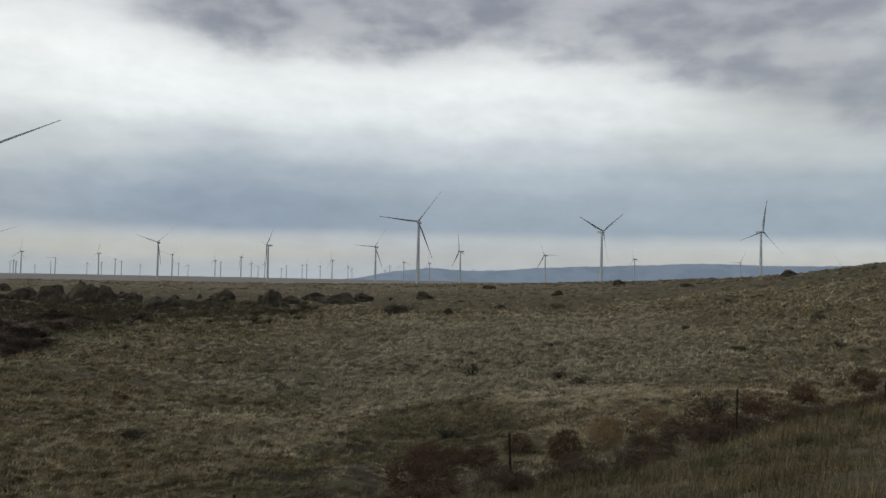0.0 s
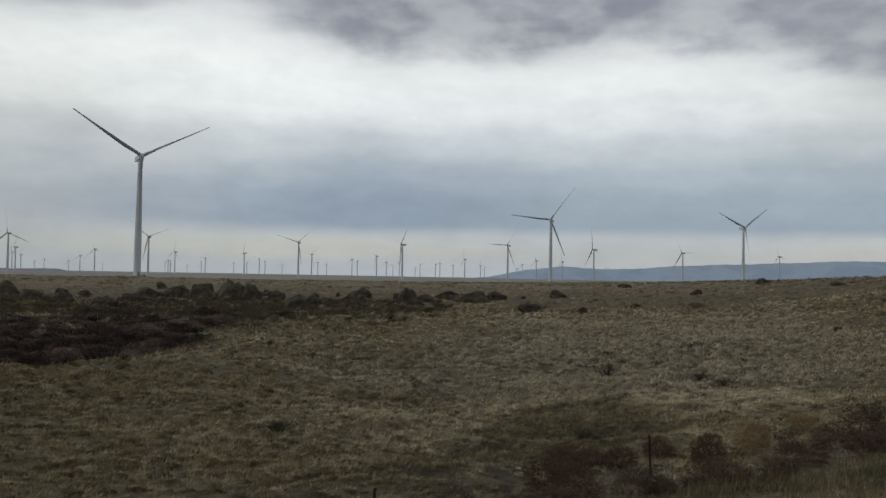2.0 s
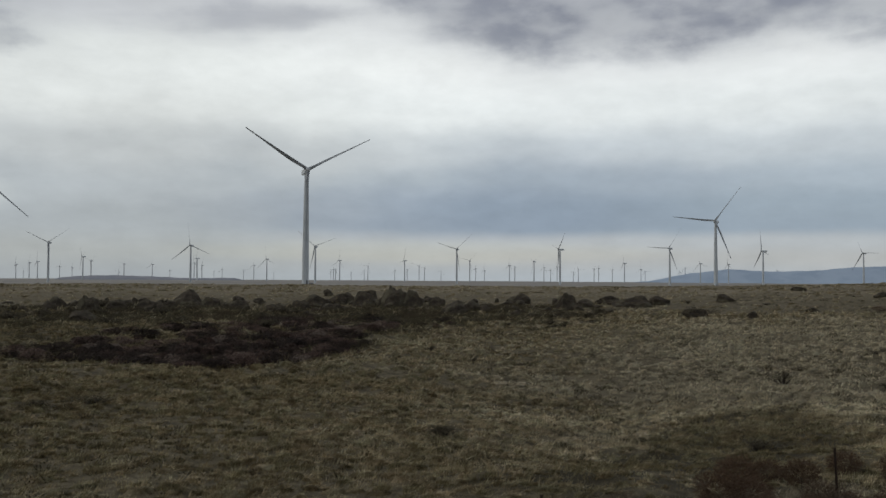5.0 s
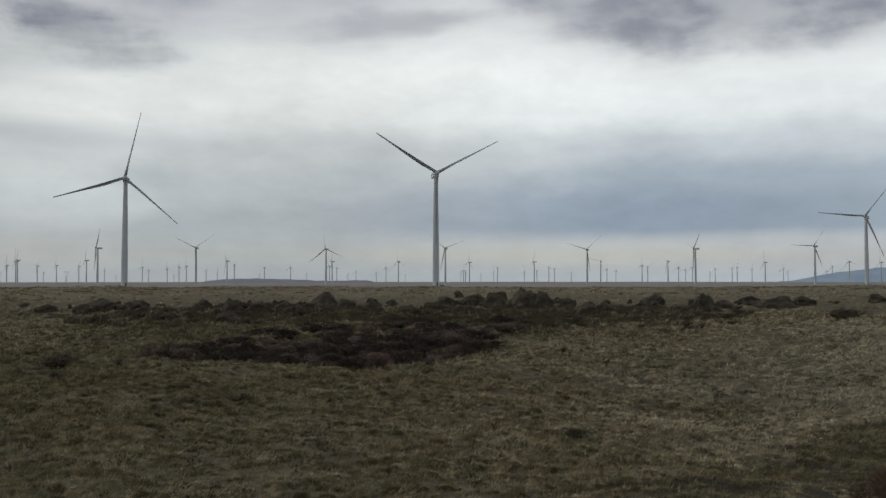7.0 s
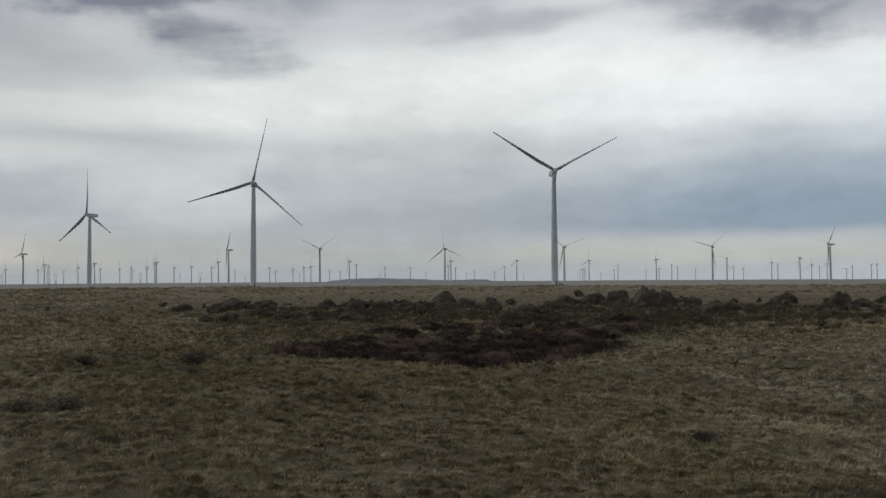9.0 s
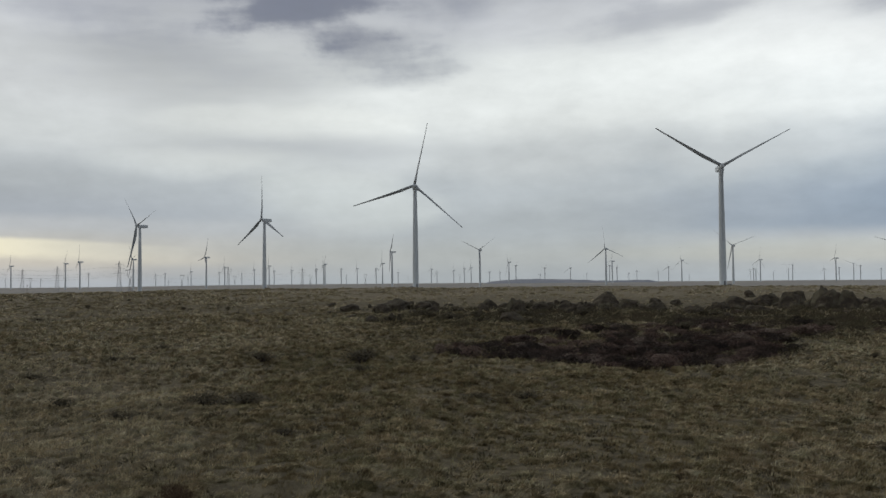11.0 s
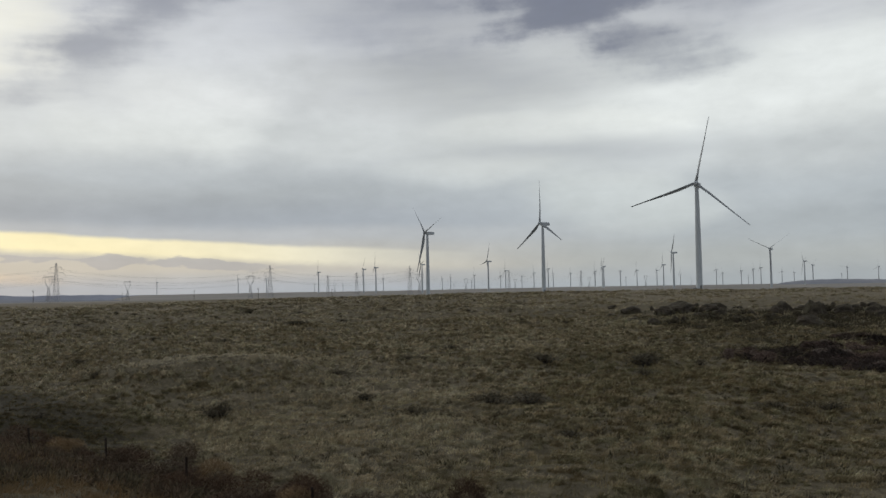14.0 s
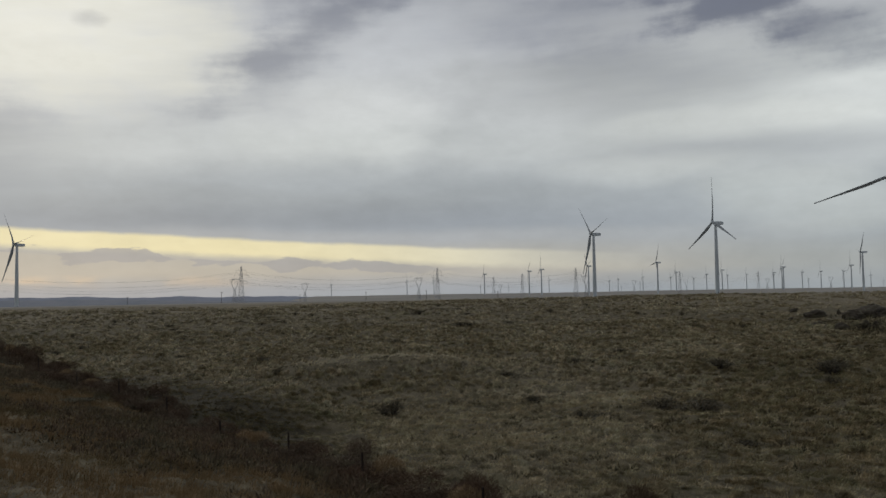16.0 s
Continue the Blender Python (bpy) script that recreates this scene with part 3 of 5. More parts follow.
i, j = np.meshgrid(np.arange(len(radii) - 1), np.arange(nt), indexing="ij")
quads = np.stack([i * nt + j, i * nt + (j + 1) % nt, (i + 1) * nt + (j + 1) % nt, (i + 1) * nt + j], -1).reshape(-1, 4)[:, ::-1]
fan = [(k, (k + 1) % nt, len(verts)) for k in range(nt)]
verts = np.vstack([verts, [0, 0, float(ground_z(0.0, 0.01))]])
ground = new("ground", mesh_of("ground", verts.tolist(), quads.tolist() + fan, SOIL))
tagged(ground, "dry brown grassland rolling away to a flat plain", "ground", kind="structure")


def fence_side(x, y):
    slope = np.gradient(FENCE_Y, FENCE_X)
    return (np.interp(x, FENCE_X, FENCE_Y) - y) * np.cos(np.arctan(np.interp(x, FENCE_X, slope)))


# ---- backdrop of far ridges, distance haze put into their colour and glow ----
def ridge(name, label, distance, shape, mat, deep=250.0, foot=-40.0):
    """A long hill: crest heights by azimuth, with a rolling front and a back."""
    azs = np.arange(shape[0][0], shape[-1][0] + 0.01, 0.25)
    els = np.interp(azs, [s[0] for s in shape], [s[1] for s in shape])
    rings = []
    for a, e in zip(azs, els):
        e += 0.014 * math.sin(a * 1.9) + 0.01 * math.sin(a * 5.9 + 1)
        top = 5 + distance * math.tan(radians(e))
        col = []
        for k, lift in ((-1.0, 0.0), (-0.7, 0.35 + 0.08 * math.sin(a * 1.7)), (-0.4, 0.72 + 0.06 * math.sin(a * 3.1)), (-0.12, 0.95), (0.0, 1.0), (0.4, 0.6), (0.8, 0.0)):
            x, y = polar(a, distance + deep * k)
            col.append((x, y, foot + (top - foot) * lift))
        rings.append(col)
    n = len(rings[0])
    verts = [v for col in rings for v in col]
    faces = [(p * n + q, (p + 1) * n + q, (p + 1) * n + q + 1, p * n + q + 1) for p in range(len(rings) - 1) for q in range(n - 1)]
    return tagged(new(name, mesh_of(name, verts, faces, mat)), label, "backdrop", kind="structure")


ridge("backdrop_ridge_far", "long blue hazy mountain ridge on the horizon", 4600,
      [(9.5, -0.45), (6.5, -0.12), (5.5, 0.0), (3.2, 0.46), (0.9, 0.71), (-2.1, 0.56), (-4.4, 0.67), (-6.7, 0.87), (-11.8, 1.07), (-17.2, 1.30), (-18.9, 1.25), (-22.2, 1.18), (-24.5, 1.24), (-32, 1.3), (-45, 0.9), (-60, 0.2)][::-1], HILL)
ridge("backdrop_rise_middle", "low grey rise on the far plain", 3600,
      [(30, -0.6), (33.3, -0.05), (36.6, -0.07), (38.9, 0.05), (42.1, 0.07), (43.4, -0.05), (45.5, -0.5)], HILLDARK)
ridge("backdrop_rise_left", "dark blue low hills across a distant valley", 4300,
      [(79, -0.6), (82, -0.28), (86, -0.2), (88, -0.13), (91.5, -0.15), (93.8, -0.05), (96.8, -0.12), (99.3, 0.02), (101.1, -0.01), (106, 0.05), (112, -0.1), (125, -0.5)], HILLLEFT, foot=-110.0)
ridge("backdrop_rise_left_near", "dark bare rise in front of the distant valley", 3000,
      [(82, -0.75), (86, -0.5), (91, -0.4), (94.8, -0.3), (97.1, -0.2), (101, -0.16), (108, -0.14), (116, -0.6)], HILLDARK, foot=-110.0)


# ---- wind turbines ----
def blade_mesh(n, sections, slim=1.0):
    rings = []
    for k in range(sections + 1):
        t = k / sections
        z = 1.2 + 49.3 * t
        chord = 1.9 + 1.0 * smooth(0.02, 0.2, t) - 2.15 * smooth(0.2, 1.0, t) ** 0.8
        chord *= slim
        thick = slim * 1.9 * (1 - smooth(0.0, 0.25, t)) + 0.16 * chord * smooth(0.0, 0.25, t)
        twist = radians(130 - 14 * (1 - t))
        bend = -1.6 * t * t
        col = []
        for i in range(n):
            a = 2 * math.pi * i / n
            u, v = chord * (0.5 * math.cos(a) + 0.18 * smooth(0.05, 0.25, t)), 0.5 * thick * math.sin(a)
            col.append((u * math.cos(twist) - v * math.sin(twist), bend + u * math.sin(twist) + v * math.cos(twist), z))
        rings.append(col)
    return mesh_of("blade", *loft(rings), BLADESHADE)


def nacelle_mesh():
    rings = []
    for y, w, h in ((-2.3, 1.5, 1.5), (-1.6, 1.85, 1.8), (1.0, 2.0, 1.95), (6.5, 2.0, 1.95), (8.6, 1.85, 1.7), (9.2, 1.5, 1.35)):
        rings.append([(w * x, y, h * z) for x, z in ((-1, -0.75), (-0.8, -1), (0.8, -1), (1, -0.75), (1, 0.7), (0.75, 1), (-0.75, 1), (-1, 0.7))][::-1])
    return mesh_of("nacelle", *loft(rings), WHITE, True)


def hub_mesh():
    rings = [[(r * math.cos(a), y, r * math.sin(a)) for a in [2 * math.pi * i / 14 for i in range(14)]][::-1] for y, r in ((-6.2, 0.15), (-5.9, 0.8), (-5.2, 1.45), (-4.0, 1.8), (-2.8, 1.75), (-2.3, 1.4))]
    return mesh_of("hub", *loft(rings[::-1]), WHITE)


def tower_mesh(n):
    rings = [ring(2.7, -3.0, n), ring(2.7, 0.25, n), ring(2.32, 0.26, n)]
    for z in (0.5, 19.5, 19.6, 46.0, 46.1, 77.2, 77.6):
        rings.append(ring(2.3 - 0.95 * smooth(15, 90, np.float64(z)) - (0.02 if z in (19.5, 46.0) else 0.0), z, n))
    return mesh_of("tower", *loft(rings), WHITE)


def door_mesh():
    v, f = bars([((0, -2.42, 0.9), (0, -2.42, 3.6))], 1.3)
    return mesh_of("door", v, f, DOOR)


def steps_mesh():
    v, f = bars([((0, -2.6 - 0.35 * k, 0.9 - 0.22 * k), (0, -2.6 - 0.35 * k, 0.84 - 0.22 * k)) for k in range(4)], 1.2)
    return mesh_of("stair", v, f, STEEL)


BLADE, BLADE_FAR = blade_mesh(10, 14, 1.18), blade_mesh(6, 8, 1.0)
BLADE_TINY = blade_mesh(4, 4, 0.5)
NACELLE, HUB, TOWER, TOWER_FAR, DOORS, STEPS = nacelle_mesh(), hub_mesh(), tower_mesh(28), tower_mesh(10), door_mesh(), steps_mesh()


def turbine(az, distance, phase, turn, size=1.0):
    """phase: degrees of the first blade from upright; turn: by which the rotor faces off the line to the road."""
    x, y = polar(az, distance)
    top = new("wind_turbine")
    top.matrix_basis = pose(x, y, float(ground_z(x, y)), 0, 0, az - turn) @ Matrix.Scale(size, 4)
    near = distance < 1600
    tower = part("tower", TOWER if near else TOWER_FAR, top)
    if near:
        door = part("door", DOORS, tower, pose(0, 0, 0, 0, 0, turn + 25), "grey steel tower door")
        part("stair", STEPS, tower, pose(0, 0, 0, 0, 0, turn + 25), "galvanised steel entry steps")
    part("nacelle", NACELLE, top, pose(0, 0, 79.3))
    part("hub", HUB, top, pose(0, 0, 80, -5, 0, 0))
    for k in range(3):
        part("blade", BLADE if near else BLADE_FAR if distance < 2600 else BLADE_TINY, top, pose(0, -4.0, 80.35, -5, 0, 0) @ pose(0, 0, 0, 0, phase + 120 * k, 0))
    where = "standing alone on the grassy plain" if distance < 1300 else "far out on the plain" if distance < 3000 else "tiny on the far horizon"
    tagged(top, "white three-bladed wind turbine at rest, " + where, "wind turbine", "turbines on the plain")


turbine(103.16, 1180, -38, 65)
turbine(84.03, 4600, 0, 84, 0.80)
turbine(78.98, 4600, -18, 83, 0.95)
turbine(77.17, 4600, 0, 84, 0.93)
turbine(74.05, 4600, 1, 84, 0.50)
turbine(73.77, 3292, 2, 82)
turbine(72.15, 4600, 46, 84, 0.52)
turbine(70.78, 2845, 40, 76)
turbine(69.96, 2651, 2, 80)
turbine(69.46, 4600, 0, 84, 0.85)
turbine(66.85, 2393, 196, 76)
turbine(66.47, 1064, -47, 65)
turbine(65.50, 4600, -23, 66, 0.75)
turbine(64.94, 4600, 12, 66, 0.82)
turbine(64.73, 4600, -36, 66, 0.36)
turbine(63.53, 4600, 13, 66, 0.60)
turbine(63.34, 4600, 0, 84, 0.94)
turbine(62.40, 2256, 20, 72)
turbine(61.58, 4600, -4, 83, 0.86)
turbine(61.24, 3738, -2, 80)
turbine(60.15, 4600, -55, 81, 0.75)
turbine(59.35, 4600, -4, 83, 1.00)
turbine(58.71, 988, -4, 55)
turbine(58.40, 3508, -4, 83)
turbine(58.07, 4600, -22, 84, 0.91)
turbine(56.93, 4600, -8, 83, 0.93)
turbine(55.33, 4600, 48, 66, 0.87)
turbine(55.32, 4409, 0, 83)
turbine(54.84, 3478, -8, 84)
turbine(54.75, 3231, 38, 78)
turbine(53.67, 4540, 45, 66)
turbine(53.32, 4600, -44, 66, 0.60)
turbine(52.61, 4331, -8, 78)
turbine(51.34, 4445, 56, 66)
turbine(50.92, 3204, -4, 78)
turbine(50.28, 1954, 40, 80)
turbine(49.87, 4600, 15, 66, 0.75)
turbine(49.20, 4600, 1, 66, 0.39)
turbine(48.71, 667, 12, 8)
turbine(47.64, 4600, 8, 66, 0.96)
turbine(47.26, 4600, -18, 66, 0.75)
turbine(46.13, 4600, 10, 83, 0.86)
turbine(45.72, 4600, 22, 84, 0.46)
turbine(45.41, 4600, 43, 84, 0.97)
turbine(44.96, 4331, 0, 78)
turbine(44.37, 1887, -64, 25)
turbine(43.73, 4600, 21, 66, 0.76)
turbine(43.02, 4600, 43, 84, 0.69)
turbine(42.42, 3168, 192, 78)
turbine(41.95, 3949, 49, 48)
turbine(40.35, 4600, 26, 31, 0.55)
turbine(40.03, 4600, 40, 49, 0.96)
turbine(38.34, 4600, 0, 50, 0.96)
turbine(37.27, 4600, -26, 23, 0.59)
turbine(36.01, 1917, -8, 30)
turbine(35.78, 4202, -3, 60)
turbine(35.60, 3189, 26, 76)
turbine(35.29, 4600, 42, 69, 0.93)
turbine(34.54, 4600, -49, 60, 0.55)
turbine(34.02, 4600, -11, 28, 0.70)
turbine(32.66, 4600, -25, 58, 0.63)
turbine(32.01, 4600, 0, 50, 0.97)
turbine(31.18, 3176, -9, 50)
turbine(30.72, 4600, 45, 22, 0.48)
turbine(28.67, 600, -58, -12)
turbine(28.02, 1872, -50, 20)
turbine(26.98, 4600, -31, 47, 0.57)
turbine(26.81, 4600, 14, 22, 0.78)
turbine(26.80, 4600, -16, 50, 0.78)
turbine(26.68, 4600, 15, 23, 0.61)
turbine(26.66, 4600, 26, 37, 0.74)
turbine(26.40, 3284, 6, 58)
turbine(25.63, 4600, -58, 62, 0.54)
turbine(24.76, 4600, -29, 32, 0.73)
turbine(24.52, 4600, -85, 25, 0.98)
turbine(22.72, 4600, -10, 60, 0.71)
turbine(22.06, 3238, 20, 74)
turbine(21.88, 4600, 59, 44, 0.77)
turbine(21.09, 4576, -70, 20)
turbine(20.72, 4600, 40, 44, 0.87)
turbine(19.61, 4600, 17, 28, 0.69)
turbine(18.56, 1969, -72, 20)
turbine(17.68, 3197, -75, 20)
turbine(17.28, 4600, 16, 63, 0.85)
turbine(16.69, 4600, 3, 57, 0.75)
turbine(15.01, 4198, 0, 60)
turbine(14.65, 4600, -60, 40, 0.99)
turbine(13.37, 3286, -56, 45)
turbine(12.71, 4600, 0, 60, 0.96)
turbine(12.27, 4600, 21, 23, 0.78)
turbine(11.84, 4600, 5, 70, 0.97)
turbine(11.65, 1952, 46, 70)
turbine(10.77, 4600, 31, 50, 0.65)
turbine(10.44, 4600, -24, 22, 0.85)
turbine(9.41, 4600, 44, 44, 0.87)
turbine(9.11, 4600, 26, 64, 0.92)
turbine(8.22, 4600, 26, 66, 0.83)
turbine(7.44, 3561, -14, 68)
turbine(6.38, 4600, 0, 60, 0.86)
turbine(6.11, 4600, -30, 30, 0.71)
turbine(4.56, 1895, 34, 30)
turbine(3.92, 4600, -13, 60, 0.68)
turbine(3.59, 4600, -28, 30, 0.96)
turbine(2.65, 3569, -14, 45)
turbine(1.71, 1079, 37, 12)
turbine(0.93, 3729, -7, 67)
turbine(-1.14, 2100, -18, 69)
turbine(-1.97, 4600, -30, 20, 0.80)
turbine(-6.83, 2377, -28, 42)
turbine(-10.53, 1368, -66, -38)
turbine(-12.67, 2986, -18, 58)
turbine(-19.24, 3276, 28, -30)
turbine(-20.47, 1518, 12, -46, 1.1)
turbine(-25.07, 3752, -34, -30)

# ---- power lines ----
def lattice_legs(height, foot, head, steps):
    pairs = []
    for k in range(steps):
        z0, z1 = height * k / steps, height * (k + 1) / steps
        w0, w1 = foot + (head - foot) * k / steps, foot + (head - foot) * (k + 1) / steps
        c0 = [(-w0, -w0, z0), (w0, -w0, z0), (w0, w0, z0), (-w0, w0, z0)]
        c1 = [(-w1, -w1, z1), (w1, -w1, z1), (w1, w1, z1), (-w1, w1, z1)]
        for i in range(4):
            n = (i + 1) % 4
            pairs += [(c0[i], c1[i]), (c0[i], c1[n]), (c0[n], c1[i]), (c1[i], c1[n])]
    return pairs


def tall_pylon():
    top = new("pylon")
    v, f = bars(lattice_legs(52, 4.2, 0.7, 13), 0.2)
    part("tower", mesh_of("tower", v, f, STEEL, True), top)
    for z, w in ((31, 8.5), (39, 10.0), (46, 7.0)):
        for s in (-1, 1):
            v, f = bars([((0, -0.9, z), (s * w, 0, z + 0.6)), ((0, 0.9, z), (s * w, 0, z + 0.6)), ((0, 0, z + 2.4), (s * w, 0, z + 0.6)), ((s * w * 0.5, 0, z + 1.5), (s * w * 0.5, 0, z)), ((s * w, 0, z + 0.6), (s * w, 0, z - 2.4))], 0.22)
            part("crossarm", mesh_of("crossarm", v, f, STEEL, True), top)
    return tagged(top, "tall grey steel lattice power pylon with three crossarms", "pylon", "double-circuit pylons")


def waisted_pylon(height=38.0, wide=7.5):
    top = new("pylon")
    waist = height * 0.55
    v, f = bars(lattice_legs(waist, 3.6, 0.9, 6), 0.22)
    part("tower", mesh_of("tower", v, f, STEEL, True), top)
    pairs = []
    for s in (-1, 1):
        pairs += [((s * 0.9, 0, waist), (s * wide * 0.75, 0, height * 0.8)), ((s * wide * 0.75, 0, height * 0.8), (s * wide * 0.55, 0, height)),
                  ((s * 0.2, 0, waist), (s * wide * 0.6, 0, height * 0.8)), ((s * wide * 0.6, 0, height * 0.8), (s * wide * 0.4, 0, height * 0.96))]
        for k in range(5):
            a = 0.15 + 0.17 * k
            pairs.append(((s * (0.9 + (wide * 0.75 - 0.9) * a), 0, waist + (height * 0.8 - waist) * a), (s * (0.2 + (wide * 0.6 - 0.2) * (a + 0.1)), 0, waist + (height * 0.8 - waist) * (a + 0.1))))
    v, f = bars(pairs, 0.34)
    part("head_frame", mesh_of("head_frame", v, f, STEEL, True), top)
    beam = [((-wide, 0, height * 0.97), (wide, 0, height * 0.97)), ((-wide * 0.7, 0, height), (wide * 0.7, 0, height))]
    beam += [((-wide + wide * 0.25 * k, 0, height * 0.97), (-wide + wide * 0.25 * (k + 1), 0, height * (1.0 if 1 < k < 6 else 0.985))) for k in range(8)]
    beam += [((s * wide, 0, height * 0.97), (s * wide, 0, height * 0.89)) for s in (-1, 0, 1)]
    v, f = bars(beam, 0.34)
    part("crossarm", mesh_of("crossarm", v, f, STEEL, True), top)
    return tagged(top, "grey steel lattice power pylon with an open waisted head", "pylon", "single-circuit pylons")


def place(ob, az, distance, turn=0.0, size=1.0, copy=True):
    x, y = polar(az, distance)
    m = pose(x, y, float(ground_z(x, y)) - 0.3, 0, 0, az + turn)
    ob = copy_thing(ob, m) if copy else ob
    ob.matrix_basis = m @ Matrix.Scale(size, 4)
    return ob


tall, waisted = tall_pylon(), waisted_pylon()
TALL_LINE = [place(tall, 106.5, 1210, -14, 1.0, False)]
for spot in ((89.89, 1216), (76.94, 1376), (67.69, 1522), (61.02, 2123), (56.24, 2374)):
    TALL_LINE.append(place(tall, *spot, -14))
for spot in ((71.24, 1948), (73.16, 2258)):
    place(tall, *spot, 20)
WAIST_LINE = [place(waisted, 105.0, 1390, -10, 1.0, False)]
for spot in ((90.31, 1345), (78.2, 1440), (67.04, 1526)):
    WAIST_LINE.append(place(waisted, *spot, -10))
place(waisted, 85.78, 1320, 15, 0.77)
for spot in ((72.71, 3307), (63.91, 2619), (60.61, 3212), (55.71, 2961), (52.06, 2845)):
    place(waisted, *spot, 15)

def conductor(a, b, sag, thick):
    a, b = Vector(a), Vector(b)
    side = (b - a).cross(Vector((0, 0, 1))).normalized() * thick / 2
    rings = []
    for k in range(25):
        t = k / 24
        p = a.lerp(b, t)
        p.z -= sag * 4 * t * (1 - t)
        rings.append([p + side, p + Vector((0, 0, thick / 2)), p - side, p - Vector((0, 0, thick / 2))])
    ob = new("power_cable", mesh_of("power_cable", *loft(rings), CABLE))
    return tagged(ob, "thin sagging grey overhead power cable between pylons", "cable", "overhead power cables")


def tips(ob, heights, reach):
    """The points from which a pylon's cables hang."""
    m = ob.matrix_basis
    return [m @ Vector((s * w, 0, z)) for z, w in zip(heights, reach) for s in (-1, 1)]


for a, b in zip(TALL_LINE[:-1], TALL_LINE[1:]):
    for p, q in zip(tips(a, (29, 37, 44), (8.5, 10, 7)), tips(b, (29, 37, 44), (8.5, 10, 7))):
        conductor(p, q, 0.035 * (p - q).length, 0.1)
for a, b in zip(WAIST_LINE[:-1], WAIST_LINE[1:]):
    for p, q in zip(tips(a, (34,), (7.5,)), tips(b, (34,), (7.5,))):
        conductor(p, q, 0.035 * (p - q).length, 0.1)


for az, distance, wide in ((28.28, 560, 2.6), (49.0, 620, 2.6)):
    x, y = polar(az, distance)
    v, f = bars([((-wide / 2, 0, 0.9), (wide / 2, 0, 0.9))], 1.7)
    box = new("transformer_box", mesh_of("transformer_box", v, f, DOOR, True))
    box.matrix_basis = pose(x, y, float(ground_z(x, y)) - 0.1, 0, 0, az + 15)
    tagged(box, "dark grey pad-mounted transformer box beside a turbine", "transformer box", "transformer boxes")


def utility_pole(az, distance, height=12.0):
    top = new("utility_pole")
    x, y = polar(az, distance)
    top.matrix_basis = pose(x, y, float(ground_z(x, y)) - 0.5, 0, 0, az + 20)
    part("pole", mesh_of("pole", *loft([ring(0.22, 0, 8), ring(0.2, height * 0.5, 8), ring(0.15, height + 0.5, 8)]), TIMBER), top)
    v, f = bars([((-1.5, 0, height - 0.4), (1.5, 0, height - 0.4)), ((-0.8, 0, height - 0.4), (0, 0, height - 1.4)), ((0.8, 0, height - 0.4), (0, 0, height - 1.4))], 0.16)
    part("crossarm", mesh_of("crossarm", v, f, TIMBER, True), top)
    tagged(top, "weathered wooden utility pole with a crossarm", "utility pole", "utility poles")


for spot in ((96.9, 1000), (91.15, 780), (81.75, 900), (77.7, 850), (72.9, 980), (86.1, 1300)):
    utility_pole(*spot)


# ---- basalt boulders ----
def boulder_mesh(seed, fine=4):
    rng = random.Random(seed)
    bm = bmesh.new()
    bmesh.ops.create_icosphere(bm, subdivisions=fine, radius=1.0)
    shift = Vector((rng.uniform(-50, 50), rng.uniform(-50, 50), rng.uniform(-50, 50)))
    cuts = [(Vector((rng.gauss(0, 1), rng.gauss(0, 1), rng.gauss(0.3, 0.8))).normalized(), rng.uniform(0.58, 0.92)) for _ in range(10)]
    for v in bm.verts:
        p = v.co.copy()
        for n, d in cuts:
            over = p.dot(n) - d
            if over > 0:
                p -= n * over * 0.9
        p *= 1 + 0.21 * noise.fractal(v.co * 1.5 + shift, 0.8, 2.0, 5) + 0.09 * noise.noise(v.co * 4 + shift)
        v.co = Vector((p.x * 0.5, p.y * 0.42, max(p.z, -0.35) * 0.8 + 0.2))
    me = bpy.data.meshes.new("boulder")
    bm.to_mesh(me)
    bm.free()
    me.materials.append(ROCK)
    return me


BOULDERS = [boulder_mesh(s) for s in range(9)]
STONES = [boulder_mesh(s + 20, 3) for s in range(9)]
BOULDER_LABELS = ["dark weathered basalt boulder with grey lichen in dry grass", "low dark basalt outcrop half sunk in the grass"]
dice = random.Random(11)


def boulder(az, distance, width, height):
    x, y = polar(az, distance)
    ob = new("boulder", dice.choice(BOULDERS if width > 2.0 else STONES))
    ob.matrix_basis = pose(x, y, float(ground_z(x, y)) - (0.26 if height > 1.1 else 0.14) * height, dice.uniform(-8, 8), dice.uniform(-8, 8), az + dice.choice((0, 180)) + dice.uniform(-35, 35)) @ Matrix.Diagonal((width * 0.98, width, height * 1.24, 1))
    tagged(ob, BOULDER_LABELS[height < 1.1], "boulder", "basalt boulders")


boulder(36.07, 106.4, 4.10, 1.84)
boulder(22.84, 98.9, 3.42, 2.37)
boulder(21.60, 98.9, 2.89, 1.97)
boulder(23.59, 100.8, 2.01, 1.61)
boulder(24.91, 102.3, 2.99, 1.90)
boulder(28.14, 101.0, 3.62, 1.34)
boulder(26.43, 105.3, 2.52, 1.12)
boulder(14.54, 109.0, 3.33, 1.59)
boulder(11.19, 100.1, 3.06, 1.99)
boulder(10.15, 105.4, 2.38, 1.12)
boulder(50.16, 100.1, 3.99, 1.06)
boulder(48.18, 99.5, 2.64, 0.93)
boulder(42.03, 93.1, 2.35, 1.61)
boulder(40.48, 95.1, 2.27, 1.14)
boulder(44.23, 97.3, 1.81, 0.90)
boulder(38.84, 95.9, 2.55, 1.15)
boulder(37.37, 98.5, 2.22, 0.92)
boulder(34.76, 101.8, 2.43, 0.95)
boulder(42.45, 84.9, 2.60, 1.02)
boulder(32.88, 98.0, 2.99, 1.04)
boulder(30.61, 92.3, 2.45, 0.86)
boulder(18.73, 93.7, 3.11, 1.37)
